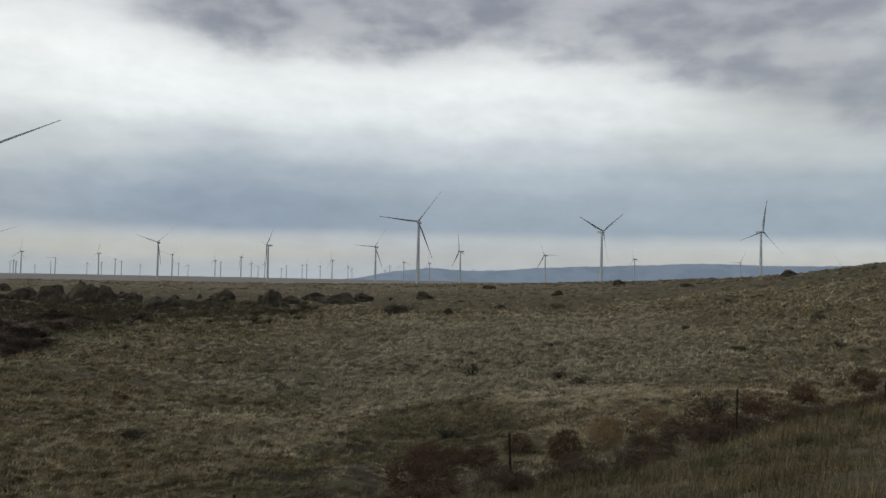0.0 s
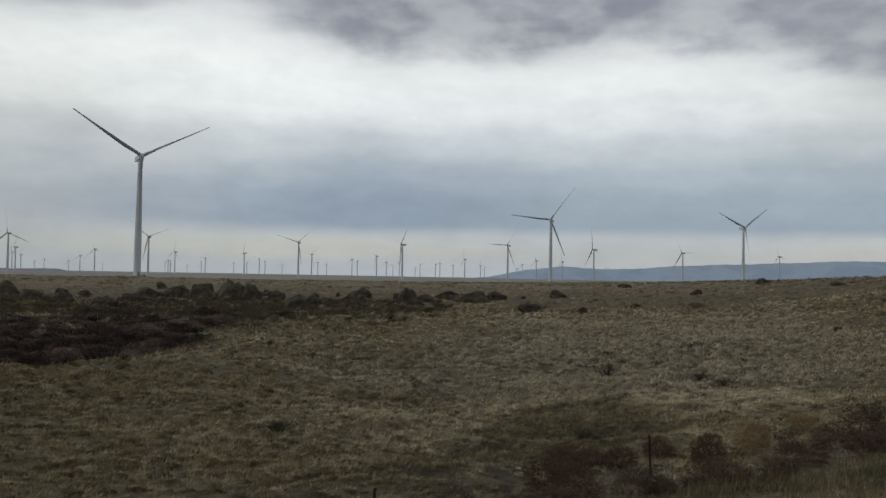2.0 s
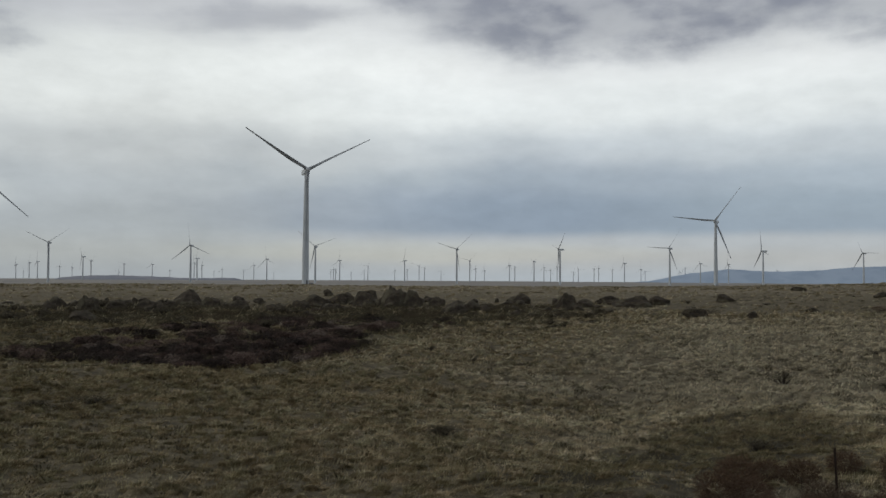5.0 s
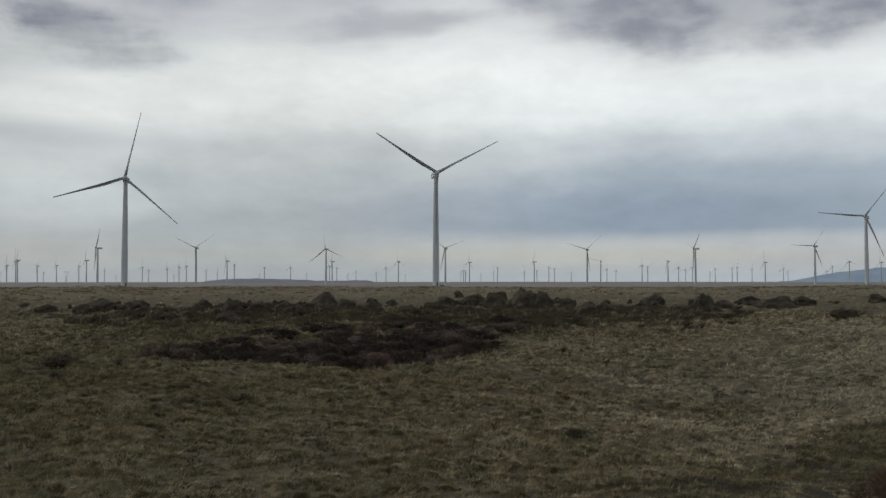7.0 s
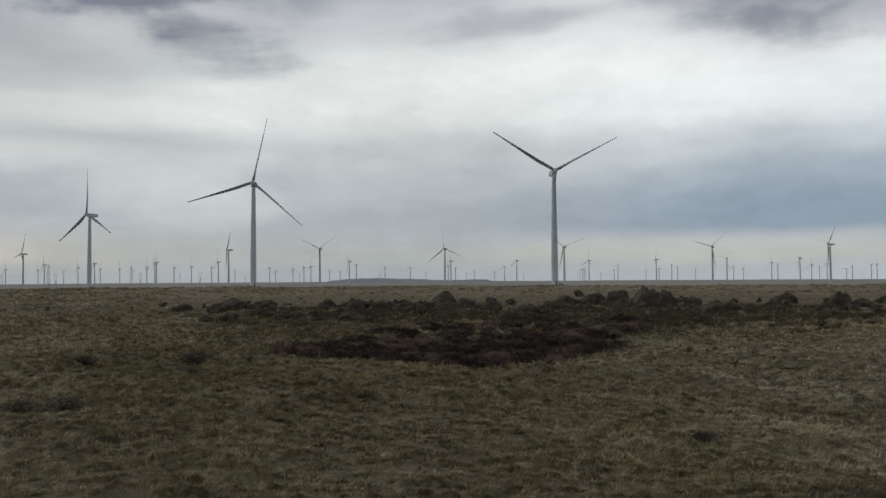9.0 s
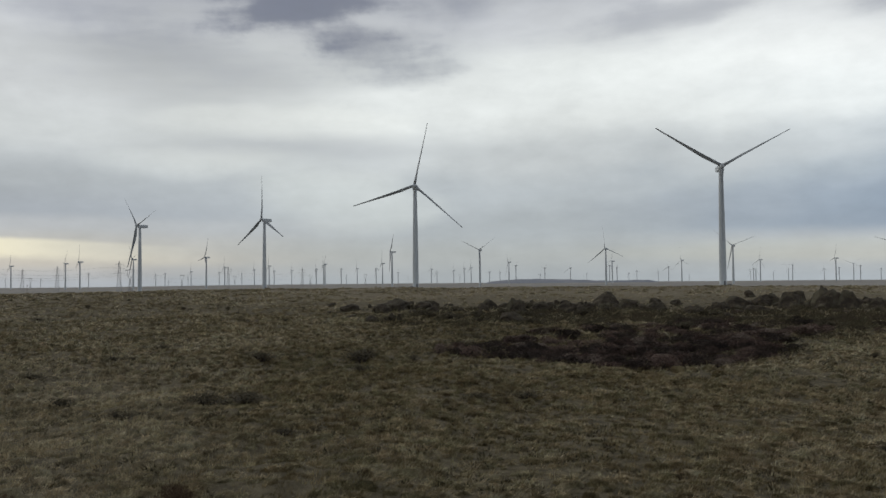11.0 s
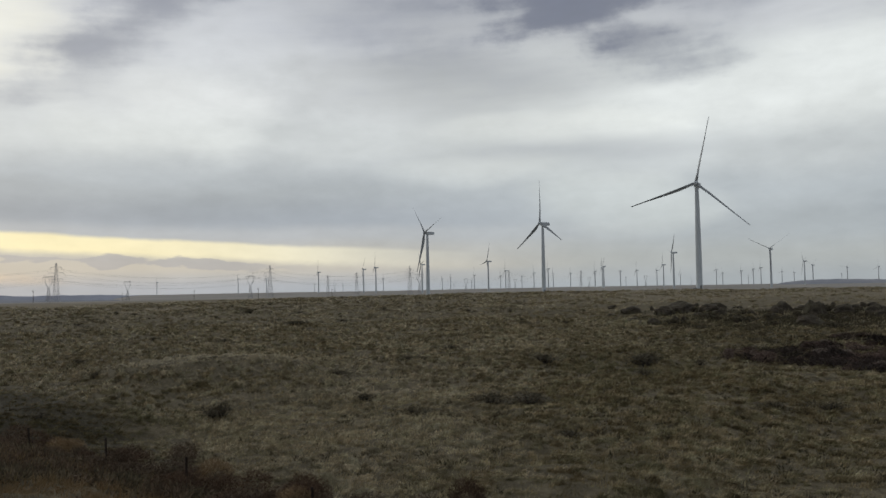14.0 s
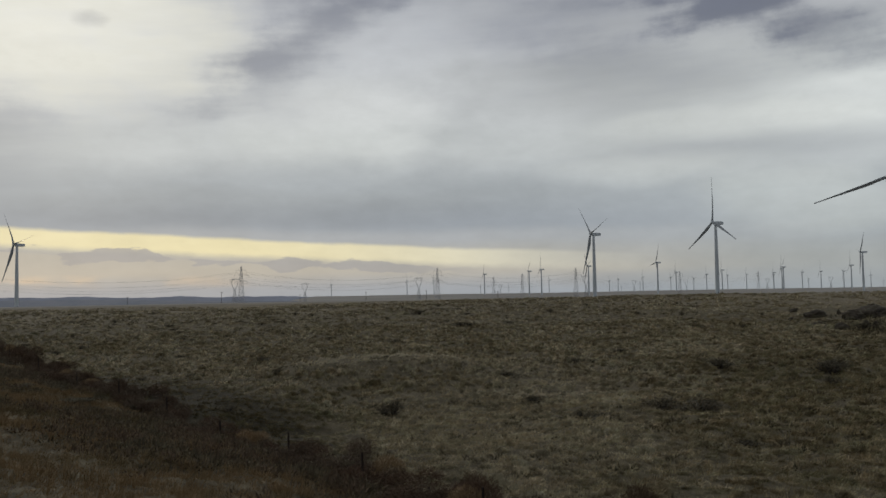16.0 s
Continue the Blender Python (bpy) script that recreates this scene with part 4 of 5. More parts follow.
boulder(7.11, 105.8, 4.92, 1.55)
boulder(3.11, 92.2, 2.70, 1.10)
boulder(1.25, 117.4, 2.81, 1.09)
boulder(8.61, 108.2, 2.87, 1.01)
boulder(5.31, 109.0, 2.90, 1.01)
boulder(27.00, 96.5, 2.56, 0.90)
boulder(20.03, 101.6, 2.43, 1.21)
boulder(29.09, 96.0, 2.30, 1.02)
boulder(26.18, 106.0, 3.24, 1.41)
boulder(24.70, 116.0, 3.08, 1.70)
boulder(27.17, 124.5, 1.98, 0.83)
boulder(18.77, 90.8, 3.01, 1.33)
boulder(17.75, 94.5, 2.51, 1.13)
boulder(-0.27, 93.8, 1.49, 0.62)
boulder(-3.87, 101.0, 1.48, 0.54)
boulder(-11.74, 135.3, 2.52, 0.81)
boulder(-7.61, 116.5, 1.86, 0.62)
boulder(-3.09, 136.9, 2.36, 0.73)
boulder(-22.07, 118.1, 2.35, 0.78)
boulder(-15.97, 110.1, 1.75, 0.51)
boulder(-23.86, 73.1, 1.46, 0.44)
boulder(-15.82, 72.1, 1.25, 0.38)
boulder(49.95, 102.0, 3.25, 1.08)
boulder(47.89, 102.6, 2.73, 0.82)
boulder(53.17, 101.3, 2.69, 0.81)
boulder(44.02, 99.1, 2.37, 1.19)
boulder(51.09, 96.6, 2.57, 0.90)
boulder(42.21, 93.5, 1.86, 0.87)
# lesser stones strewn along the outcrop
for k in range(110):
    az = dice.uniform(8, 55)
    boulder(az, dice.uniform(88, 112), dice.uniform(0.5, 1.7), dice.uniform(0.25, 0.85))


# ---- shrubs ----
def bush_meshes(seed, leaves, ragged, leaf, mat):
    """Foliage and stems of a bush one metre wide and one high."""
    rng = np.random.default_rng(seed)
    clumps = rng.normal(size=(11, 3)) * (0.2, 0.2, 0.13) + (0, 0, 0.5)
    size = rng.uniform(0.13, 0.27, 11)
    pick = rng.integers(0, 11, leaves)
    d = rng.normal(size=(leaves, 3))
    d /= np.linalg.norm(d, axis=1)[:, None]
    c = clumps[pick] + d * (size[pick] * rng.uniform(0.3, 1.0 + ragged, leaves))[:, None]
    c[:, 2] = np.abs(c[:, 2])
    up = d + rng.normal(size=(leaves, 3)) * 0.5 + (0, 0, 0.7)
    up /= np.linalg.norm(up, axis=1)[:, None]
    side = np.cross(up, rng.normal(size=(leaves, 3)))
    side /= np.linalg.norm(side, axis=1)[:, None]
    long = leaf * rng.uniform(0.6, 1.6, leaves)[:, None]
    tri = np.stack([c - side * long * 0.28, c + side * long * 0.28, c + up * long], 1)
    root = [(-0.04, -0.04, -0.1), (0.04, -0.04, -0.1), (0.04, 0.04, -0.1), (-0.04, 0.04, -0.1)]
    v, f = list(root), []
    for k in range(11):
        b = len(v)
        v += [(clumps[k][0] + q[0] * 0.2, clumps[k][1] + q[1] * 0.2, clumps[k][2]) for q in root]
        f += [(m, (m + 1) % 4, b + (m + 1) % 4, b + m) for m in range(4)]
    return triangles("foliage", tri, mat), mesh_of("stem", v, f, STEM, True)


def cushion_meshes(seed, leaves, leaf, mat):
    """A low cushion of scrub one metre wide and one high: rounded heads close together, their skins thick with short twigs."""
    rng = np.random.default_rng(seed)
    heads = 9
    at = np.stack([rng.uniform(-0.34, 0.34, heads), rng.uniform(-0.34, 0.34, heads), rng.uniform(0.22, 0.5, heads)], 1)
    size = rng.uniform(0.15, 0.27, heads)
    pick = rng.choice(heads, leaves, p=size ** 2 / (size ** 2).sum())
    d = rng.normal(size=(leaves, 3)) + (0, 0, 0.35)
    d /= np.linalg.norm(d, axis=1)[:, None]
    c = at[pick] + d * (size[pick] * rng.uniform(0.72, 1.06, leaves))[:, None] * (1, 1, 1.25)
    c[:, 2] = np.abs(c[:, 2])
    up = d + rng.normal(size=(leaves, 3)) * 0.6
    up /= np.linalg.norm(up, axis=1)[:, None]
    side = np.cross(up, rng.normal(size=(leaves, 3)))
    side /= np.linalg.norm(side, axis=1)[:, None]
    long = leaf * rng.uniform(0.6, 1.5, leaves)[:, None]
    tri = np.stack([c - side * long * 0.3, c + side * long * 0.3, c + up * long], 1)
    root = [(-0.04, -0.04, -0.1), (0.04, -0.04, -0.1), (0.04, 0.04, -0.1), (-0.04, 0.04, -0.1)]
    v, f = list(root), []
    for p in at:
        b = len(v)
        v += [(p[0] + q[0] * 0.3, p[1] + q[1] * 0.3, p[2]) for q in root]
        f += [(m, (m + 1) % 4, b + (m + 1) % 4, b + m) for m in range(4)]
    return triangles("foliage", tri, mat), mesh_of("stem", v, f, STEM, True)


def ball_meshes(seed, twigs, mat, thin=0.012):
    """A round, wiry dead weed one metre wide and one high: fine twigs that curve outward from the root."""
    rng = np.random.default_rng(seed)
    d = rng.normal(size=(twigs, 3))
    d /= np.linalg.norm(d, axis=1)[:, None]
    lobes = rng.normal(size=(6, 3))
    lobes /= np.linalg.norm(lobes, axis=1)[:, None]
    swell = 1 + 0.22 * np.max(d @ lobes.T, axis=1) ** 3 - 0.1 * rng.random(twigs)
    c = d * (0.42 * swell * rng.uniform(0.25, 1.0, twigs) ** 0.6)[:, None] * (1, 1, 0.95) + (0, 0, 0.45)
    c[:, 2] = np.abs(c[:, 2])
    up = d * 0.8 + rng.normal(size=(twigs, 3)) * 0.6 + (0, 0, 0.35)
    up /= np.linalg.norm(up, axis=1)[:, None]
    side = np.cross(up, rng.normal(size=(twigs, 3)))
    side /= np.linalg.norm(side, axis=1)[:, None]
    long = 0.085 * rng.uniform(0.5, 1.5, twigs)[:, None]
    tri = np.stack([c - side * thin, c + side * thin, c + up * long], 1)
    root = ring(0.03, -0.08, 5)
    v, f = loft([root, ring(0.025, 0.1, 5), ring(0.012, 0.35, 5)])
    return triangles("foliage", tri, mat), mesh_of("stem", v, f, STEM, True)


KINDS = {
    "sagebrush": ([bush_meshes(s, 900, 0.25, 0.055, SAGE) for s in range(4)], "low grey-brown sagebrush bush in dry grass", "shrub", "sagebrush"),
    "bank_shrub": ([cushion_meshes(s + 70, 1200, 0.05, CLUMP) for s in range(3)], "low dark olive brush on the road bank", "shrub", "brush on the bank"),
    "dark_scrub": ([cushion_meshes(s + 10, 1700, 0.047, SCRUB) for s in range(5)], "dark leafless scrub bush in a thicket", "shrub", "dark scrub thicket"),
    "dead_weed": ([ball_meshes(s + 20, 1150, WEED, 0.011) for s in range(4)], "dead russet weed along the fence", "weed", "weeds along the fence"),
    "grey_brush": ([ball_meshes(s + 40, 1150, BRUSH, 0.011) for s in range(4)], "dead grey-brown brush banked along the fence", "shrub", "brush along the fence"),
    "pale_weed": ([ball_meshes(s + 90, 380, PALE, 0.012) for s in range(3)], "low pale wiry weed in front of the fence", "weed", "pale weeds at the fence"),
    "tumbleweed": ([ball_meshes(s + 30, 3000, TAN, 0.007) for s in range(2)], "dry tan tumbleweed caught against the fence", "tumbleweed", "tumbleweeds at the fence"),
    "brown_tumbleweed": ([ball_meshes(s + 60, 3000, WEED, 0.007) for s in range(3)], "dense dark brown tumbleweed caught against the fence", "tumbleweed", "tumbleweeds at the fence"),
}


def shrub(kind, az, distance, width, height):
    x, y = polar(az, distance)
    meshes, label, category, group = KINDS[kind]
    foliage, stems = dice.choice(meshes)
    top = new(kind)
    top.matrix_basis = pose(x, y, float(ground_z(x, y)) - 0.03, 0, 0, dice.uniform(0, 360)) @ Matrix.Diagonal((width * 1.15, width * 1.15, height * 1.25, 1))
    part("foliage", foliage, top)
    part("stem", stems, top)
    tagged(top, label, category, group)


def sage(*a):
    shrub("sagebrush", *a)


def weed(*a):
    shrub("dead_weed", *a)


def brown(*a):
    shrub("brown_tumbleweed", *a)


def tumble(*a):
    shrub("tumbleweed", *a)


sage(58.90, 52.6, 2.10, 0.63)
sage(52.47, 49.8, 1.85, 0.66)
sage(45.91, 62.2, 1.65, 0.58)
sage(60.25, 35.7, 2.13, 0.47)
sage(62.86, 36.2, 1.68, 0.53)
sage(57.64, 27.9, 1.11, 0.26)
sage(80.15, 40.5, 1.35, 0.65)
sage(70.84, 40.9, 1.36, 0.38)
sage(75.30, 94.0, 2.50, 0.62)
sage(78.27, 116.4, 2.01, 0.62)
sage(72.58, 50.6, 1.35, 0.34)
sage(67.82, 34.8, 1.16, 0.32)
sage(65.24, 64.0, 1.53, 0.42)
sage(52.67, 43.0, 1.14, 0.34)
sage(52.68, 51.0, 2.03, 0.68)
sage(19.71, 29.9, 0.99, 0.44)
sage(3.11, 92.2, 2.70, 1.10)
sage(44.87, 34.0, 0.90, 0.27)
sage(50.64, 86.3, 2.29, 0.69)
sage(31.36, 73.1, 2.43, 0.87)
sage(-2.05, 49.2, 1.11, 0.72)
sage(19.89, 29.8, 0.79, 0.40)
sage(-17.89, 33.4, 1.33, 0.67)
weed(-7.63, 100.8, 2.01, 0.54)
weed(-17.09, 30.5, 1.42, 0.81)
weed(-20.31, 34.5, 1.60, 0.82)
tumble(-11.07, 26.1, 0.97, 0.93)
tumble(-13.83, 30.3, 0.88, 0.56)
brown(-8.33, 23.4, 0.93, 0.96)
brown(-2.81, 22.2, 0.88, 0.68)
brown(-5.27, 25.4, 0.94, 0.61)
brown(-0.85, 23.4, 0.93, 0.53)
brown(1.02, 20.9, 1.06, 0.83)
brown(0.2, 19.8, 1.04, 0.57)
brown(2.13, 18.9, 1.00, 0.75)
brown(-26.35, 44.1, 1.4, 0.95)
brown(-23.05, 38.7, 1.1, 0.72)
brown(-20.14, 33.5, 0.89, 0.58)
# the thicket of dark scrub below the outcrop
made = 0
while made < 290:
    az, r = dice.uniform(22, 47.5), dice.uniform(45, 86)
    low = float(np.interp(az, [22, 24, 26, 28, 30, 35, 41, 46], [84, 68, 59, 53, 47.5, 45.3, 49.8, 54.5]))
    high = float(np.interp(az, [22, 30, 35, 39, 42.7, 46], [89, 83, 80, 75, 69, 60]))
    deep = (r - low) / max(high - low, 1)
    if 0 < deep < 1 and dice.random() < 1.15 - deep + 0.6 * float(rough(az * 0.7, r * 0.15, 1.0, 31)):
        shrub("dark_scrub", az, r, dice.uniform(1.0, 2.3), dice.uniform(0.4, 0.85))
        made += 1
# darker growth that runs up from the thicket among the stones
for k in range(40):
    shrub("dark_scrub", dice.uniform(19, 31), dice.uniform(76, 97), dice.uniform(0.9, 2.0), dice.uniform(0.25, 0.5))
# scattered sagebrush over the field and among the stones
for k in range(60):
    az, r = dice.uniform(-30, 106), dice.uniform(30, 112)
    shrub("sagebrush", az, r, dice.uniform(0.5, 1.3), dice.uniform(0.2, 0.45))
for k in range(50):
    shrub("sagebrush", dice.uniform(60, 106), dice.uniform(70, 158), dice.uniform(0.5, 1.2), dice.uniform(0.2, 0.4))
for k in range(110):
    az = dice.uniform(9, 51)
    shrub("sagebrush", az, dice.gauss(94 if az > 34 else 90, 7), dice.uniform(0.9, 2.4), dice.uniform(0.25, 0.75))
# weeds banked up along the fence
def by_fence(kind, x, off, width, height):
    y = float(np.interp(x, FENCE_X, FENCE_Y)) + off
    shrub(kind, math.degrees(math.atan2(-x, y)), math.hypot(x, y), width, height)


for k in range(70):
    by_fence("pale_weed", dice.uniform(-9, 7), dice.gauss(-0.1, 0.7), dice.uniform(0.35, 0.7), dice.uniform(0.25, 0.5))
for k in range(80):
    by_fence("grey_brush", dice.uniform(-10, 30), dice.gauss(0.1, 0.4), dice.uniform(0.6, 1.1), dice.uniform(0.35, 0.62))
for k in range(34):
    by_fence(dice.choice(("dead_weed", "grey_brush")), dice.uniform(-1.5, 8.5), dice.gauss(-0.6, 0.3), dice.uniform(0.6, 1.0), dice.uniform(0.22, 0.4))
for k in range(65):
    by_fence(dice.choice(("dead_weed", "grey_brush", "grey_brush")), dice.uniform(7, 34), dice.gauss(0.7, 0.3), dice.uniform(0.8, 1.2), dice.uniform(0.4, 0.68))
for k in range(330):
    x = dice.uniform(-98, -9)
    by_fence(dice.choice(("dead_weed", "grey_brush")), x, dice.gauss(0.4, 0.8), dice.uniform(0.6, 1.2), dice.uniform(0.3, 0.62))
for k in range(26):
    by_fence(dice.choice(("brown_tumbleweed", "tumbleweed")), dice.uniform(-80, -9), dice.gauss(0.8, 0.5), dice.uniform(0.7, 1.1), dice.uniform(0.55, 0.85))
for k in range(60):
    by_fence("bank_shrub", dice.uniform(-75, -12), -1.0 - abs(dice.gauss(0.0, 3.2)), dice.uniform(0.6, 1.7), dice.uniform(0.18, 0.4))


# ---- fence posts ----
def fence_post_mesh(height):
    bm = bmesh.new()
    section = [(-0.025, -0.004), (-0.004, -0.004), (-0.004, -0.04), (0.004, -0.04), (0.004, -0.004), (0.025, -0.004), (0.025, 0.006), (-0.025, 0.006)]
    rings = [[(1.1 * x, 1.1 * y, z) for x, y in section] for z in (-0.4, height * 0.5, height)]
    v, f = loft(rings)
    made = [bm.verts.new(p) for p in v]
    for face in f:
        bm.faces.new([made[k] for k in face])
    for k in range(9):
        z = height * (0.2 + 0.085 * k)
        stud = bmesh.ops.create_cube(bm, size=1.0)["verts"]
        bmesh.ops.scale(bm, vec=(0.03, 0.016, 0.02), verts=stud)
        bmesh.ops.translate(bm, vec=(0, 0.014, z), verts=stud)
    me = bpy.data.meshes.new("fence_post")
    bm.to_mesh(me)
    bm.free()
    me.materials.append(RUST)
    return me


POST = fence_post_mesh(1.3)
for x, y, tall_by, lean in ((17.6, 34.0, 1.0, 3), (9.5, 27.5, 1.28, -1), (1.7, 20.35, 1.0, -4), (-3.8, 15.8, 0.62, 2), (-8.4, 12.1, 0.85, 1), (-13.4, 8.6, 0.8, -2), (-18.5, 5.1, 0.72, -1),
                            (-22.8, 3.05, 0.75, 1), (-27.5, 1.4, 0.7, 0), (-33.2, -0.75, 0.72, -2), (-38.9, -3.1, 0.75, 1), (-45.5, -5.9, 0.78, 2), (-53.5, -9.2, 0.8, -3), (-63.5, -13.4, 0.85, 2), (-73.5, -17.6, 0.9, -2)):
    ob = new("fence_post", POST)
    ob.matrix_basis = pose(x, y, float(ground_z(x, y)), 2, lean, dice.uniform(20, 50)) @ Matrix.Diagonal((1, 1, tall_by, 1))
    tagged(ob, "rusty dark steel T-post of a field fence among weeds", "fence post", "fence posts")

bm = bmesh.new()
bmesh.ops.create_grid(bm, x_segments=4, y_segments=3, size=0.05)
for v in bm.verts:
    v.co.z = 0.03 * noise.noise(v.co * 19) + 0.05
bmesh.ops.solidify(bm, geom=bm.faces[:], thickness=0.004)
me = bpy.data.meshes.new("litter")
bm.to_mesh(me)
bm.free()
me.materials.append(PAPER)
x, y = polar(2.6, 35.5)
litter = new("litter", me)
litter.matrix_basis = pose(x, y, float(ground_z(x, y)) + 0.06, 25, 10, 30)
tagged(litter, "crumpled scrap of white paper lying in the grass", "litter")


# ---- grass ----
def tufts(name, label, r0, r1, per_area, blades, tall_, wide, mat, keep, seed, lo=-34.0, hi=110.0):
    """Bunch grass between two distances: loose blades that fan out of each tuft."""
    rng = np.random.default_rng(seed)
    n = int(per_area * math.pi * (r1 * r1 - r0 * r0) * (hi - lo) / 360)
    r = np.sqrt(rng.uniform(r0 * r0, r1 * r1, n))
    a = np.radians(rng.uniform(lo, hi, n))
    x, y = -r * np.sin(a), r * np.cos(a)
    ok = keep(x, y, rng.random(n))
    x, y = x[ok], y[ok]
    n = len(x)
    damp = hollows(x, y)
    scale = tall_ * rng.uniform(0.5, 1.2, n) * (1 + 0.5 * rough(x, y, 2.2, 8) + 0.3 * rough(x, y, 0.8, 9)) * (1 - 0.3 * damp)
    spread = wide * rng.uniform(0.6, 1.5, n)
    base = np.stack([x, y, ground_z(x, y) - 0.04], 1)
    turn = rng.uniform(0, 2 * np.pi, (n, blades))
    out = np.stack([np.cos(turn), np.sin(turn), np.zeros_like(turn)], -1)
    reach = rng.uniform(0.0, 1.0, (n, blades, 1))
    foot = base[:, None] + out * reach * (spread * 0.5)[:, None, None]
    lean = out * (0.25 + 0.75 * reach) * (spread * rng.uniform(0.4, 1.0, n))[:, None, None]
    lean[..., 0] += 0.22 * scale[:, None]
    lean[..., 1] += 0.14 * scale[:, None]
    tip = foot + lean
    tip[..., 2] += scale[:, None] * rng.uniform(0.35, 1.1, (n, blades))
    face = rng.uniform(0, np.pi, (n, blades))
    side = np.stack([np.cos(face), np.sin(face), np.zeros_like(face)], -1)
    thin = (0.005 + 0.0003 * np.hypot(x, y))[:, None, None] * side
    tri = np.stack([foot - thin, foot + thin, tip], 2).reshape(-1, 3, 3)
    ob = new(name, triangles(name, tri, mat))
    return tagged(ob, label, "grass", kind="stuff")


def wind_rows(x, y, size, seed):
    a = radians(-32)
    return rough((x * math.cos(a) - y * math.sin(a)) * 0.6, (x * math.sin(a) + y * math.cos(a)) * 1.25, size, seed)


def patchy(x, y, luck):
    bunch = wind_rows(x, y, 0.75, 21) + 0.7 * wind_rows(x, y, 2.3, 22) + 0.3 * rough(x, y, 9, 24)
    return (luck < 0.5 + 0.7 * smooth(-0.5, 0.45, bunch)) & (fence_side(x, y) < 0.3)


def on_bank(x, y, luck):
    return (fence_side(x, y) > 0.7 * smooth(-9, -4, x)) & (luck < 1.0 + 0.35 * rough(x, y, 1.5, 23))


def tussocks(name, label, r0, r1, per_area, sides, blades, tall_, wide, mat, keep, seed, lo=-34.0, hi=110.0):
    """Rounded bunches: low matted domes leaning with the wind, with a fuzz of short blades."""
    rng = np.random.default_rng(seed)
    n = int(per_area * math.pi * (r1 * r1 - r0 * r0) * (hi - lo) / 360)
    r = np.sqrt(rng.uniform(r0 * r0, r1 * r1, n))
    a = np.radians(rng.uniform(lo, hi, n))
    x, y = -r * np.sin(a), r * np.cos(a)
    ok = keep(x, y, rng.random(n))
    x, y = x[ok], y[ok]
    n = len(x)
    short = 1 - 0.6 * hollows(x, y)
    big = rng.gamma(4.0, 0.25, n).clip(0.25, 2.6)
    span = (wide * (0.3 + 0.7 * big) * (0.6 + 0.4 * short))[:, None]
    rise = (tall_ * (0.25 + 0.75 * big) * (1 + 0.35 * rough(x, y, 4.0, 8)) * short)[:, None]
    base = np.stack([x, y, ground_z(x, y)], 1)
    wind = np.array([0.84, 0.54, 0.0])
    # the matted domes, their dark tone standing for shade at the base
    turn = np.linspace(0, 2 * np.pi, sides, endpoint=False)[None] + rng.uniform(0, 6.3, (n, 1))
    out = np.stack([np.cos(turn), np.sin(turn), np.zeros_like(turn)], -1)
    out = out + wind * (out @ wind)[..., None] * 0.45
    rim = base[:, None] + out * (span * rng.uniform(0.8, 1.25, (n, sides)))[..., None]
    rim[..., 2] = ground_z(rim[..., 0], rim[..., 1]) - 0.05
    mid = base[:, None] + out * (0.62 * span * rng.uniform(0.7, 1.25, (n, sides)))[..., None] + wind * 0.12 * span[..., None]
    mid[..., 2] += rise * rng.uniform(0.45, 0.95, (n, sides))
    top = base + wind * 0.22 * span
    top[:, 2] += rise[:, 0]
    cells = 2 * sides + 1
    dome = np.concatenate([rim, mid, top[:, None]], 1).reshape(-1, 3)
    k = np.arange(sides)
    lower = np.stack([k, (k + 1) % sides, sides + (k + 1) % sides, sides + k], 1)
    upper = np.stack([sides + k, sides + (k + 1) % sides, np.full(sides, 2 * sides)], 1)
    tris = np.concatenate([lower[:, [0, 1, 2]], lower[:, [0, 2, 3]], upper])
    tris = (tris[None] + np.arange(n)[:, None, None] * cells).reshape(-1, 3)
    # the fuzz
    turn = rng.uniform(0, 2 * np.pi, (n, blades))
    edge = np.sqrt(rng.random((n, blades)))
    out = np.stack([np.cos(turn), np.sin(turn), np.zeros_like(turn)], -1)
    foot = base[:, None] + out * (edge * 0.95 * span)[..., None] + wind * 0.15 * span[..., None]
    foot[..., 2] += rise * (1 - edge ** 2) * 0.85
    long = (0.5 * span + 1.4 * rise) * rng.uniform(0.4, 1.3, (n, blades))
    way = out * (0.2 + 0.6 * edge)[..., None] + wind * 0.35
    way[..., 2] = 0.7 - 0.3 * edge + rng.normal(0, 0.2, (n, blades))
    face = turn + np.pi / 2 + rng.normal(0, 0.7, (n, blades))
    side = np.stack([np.cos(face), np.sin(face), rng.normal(0, 0.25, (n, blades))], -1)
    thin = (0.004 + 0.00028 * np.hypot(x, y))[:, None, None] * side
    fuzz = np.stack([foot - thin, foot + thin, foot + way * long[..., None]], 2).reshape(-1, 3)
    tris = np.concatenate([tris, len(dome) + np.arange(len(fuzz)).reshape(-1, 3)])
    me = bpy.data.meshes.new(name)
    me.vertices.add(len(dome) + len(fuzz))
    me.vertices.foreach_set("co", np.concatenate([dome, fuzz]).astype(np.float32).ravel())
    me.loops.add(tris.size)
    me.loops.foreach_set("vertex_index", tris.astype(np.int32).ravel())
    me.polygons.add(len(tris))
    me.polygons.foreach_set("loop_start", np.arange(0, tris.size, 3, dtype=np.int32))
    me.polygons.foreach_set("use_smooth", np.ones(len(tris), bool))
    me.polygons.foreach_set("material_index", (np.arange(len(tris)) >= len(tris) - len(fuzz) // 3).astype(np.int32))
    me.materials.append(MATTEDSHADE)
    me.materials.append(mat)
    me.update(calc_edges=True)
    return tagged(new(name, me), label, "grass", kind="stuff")


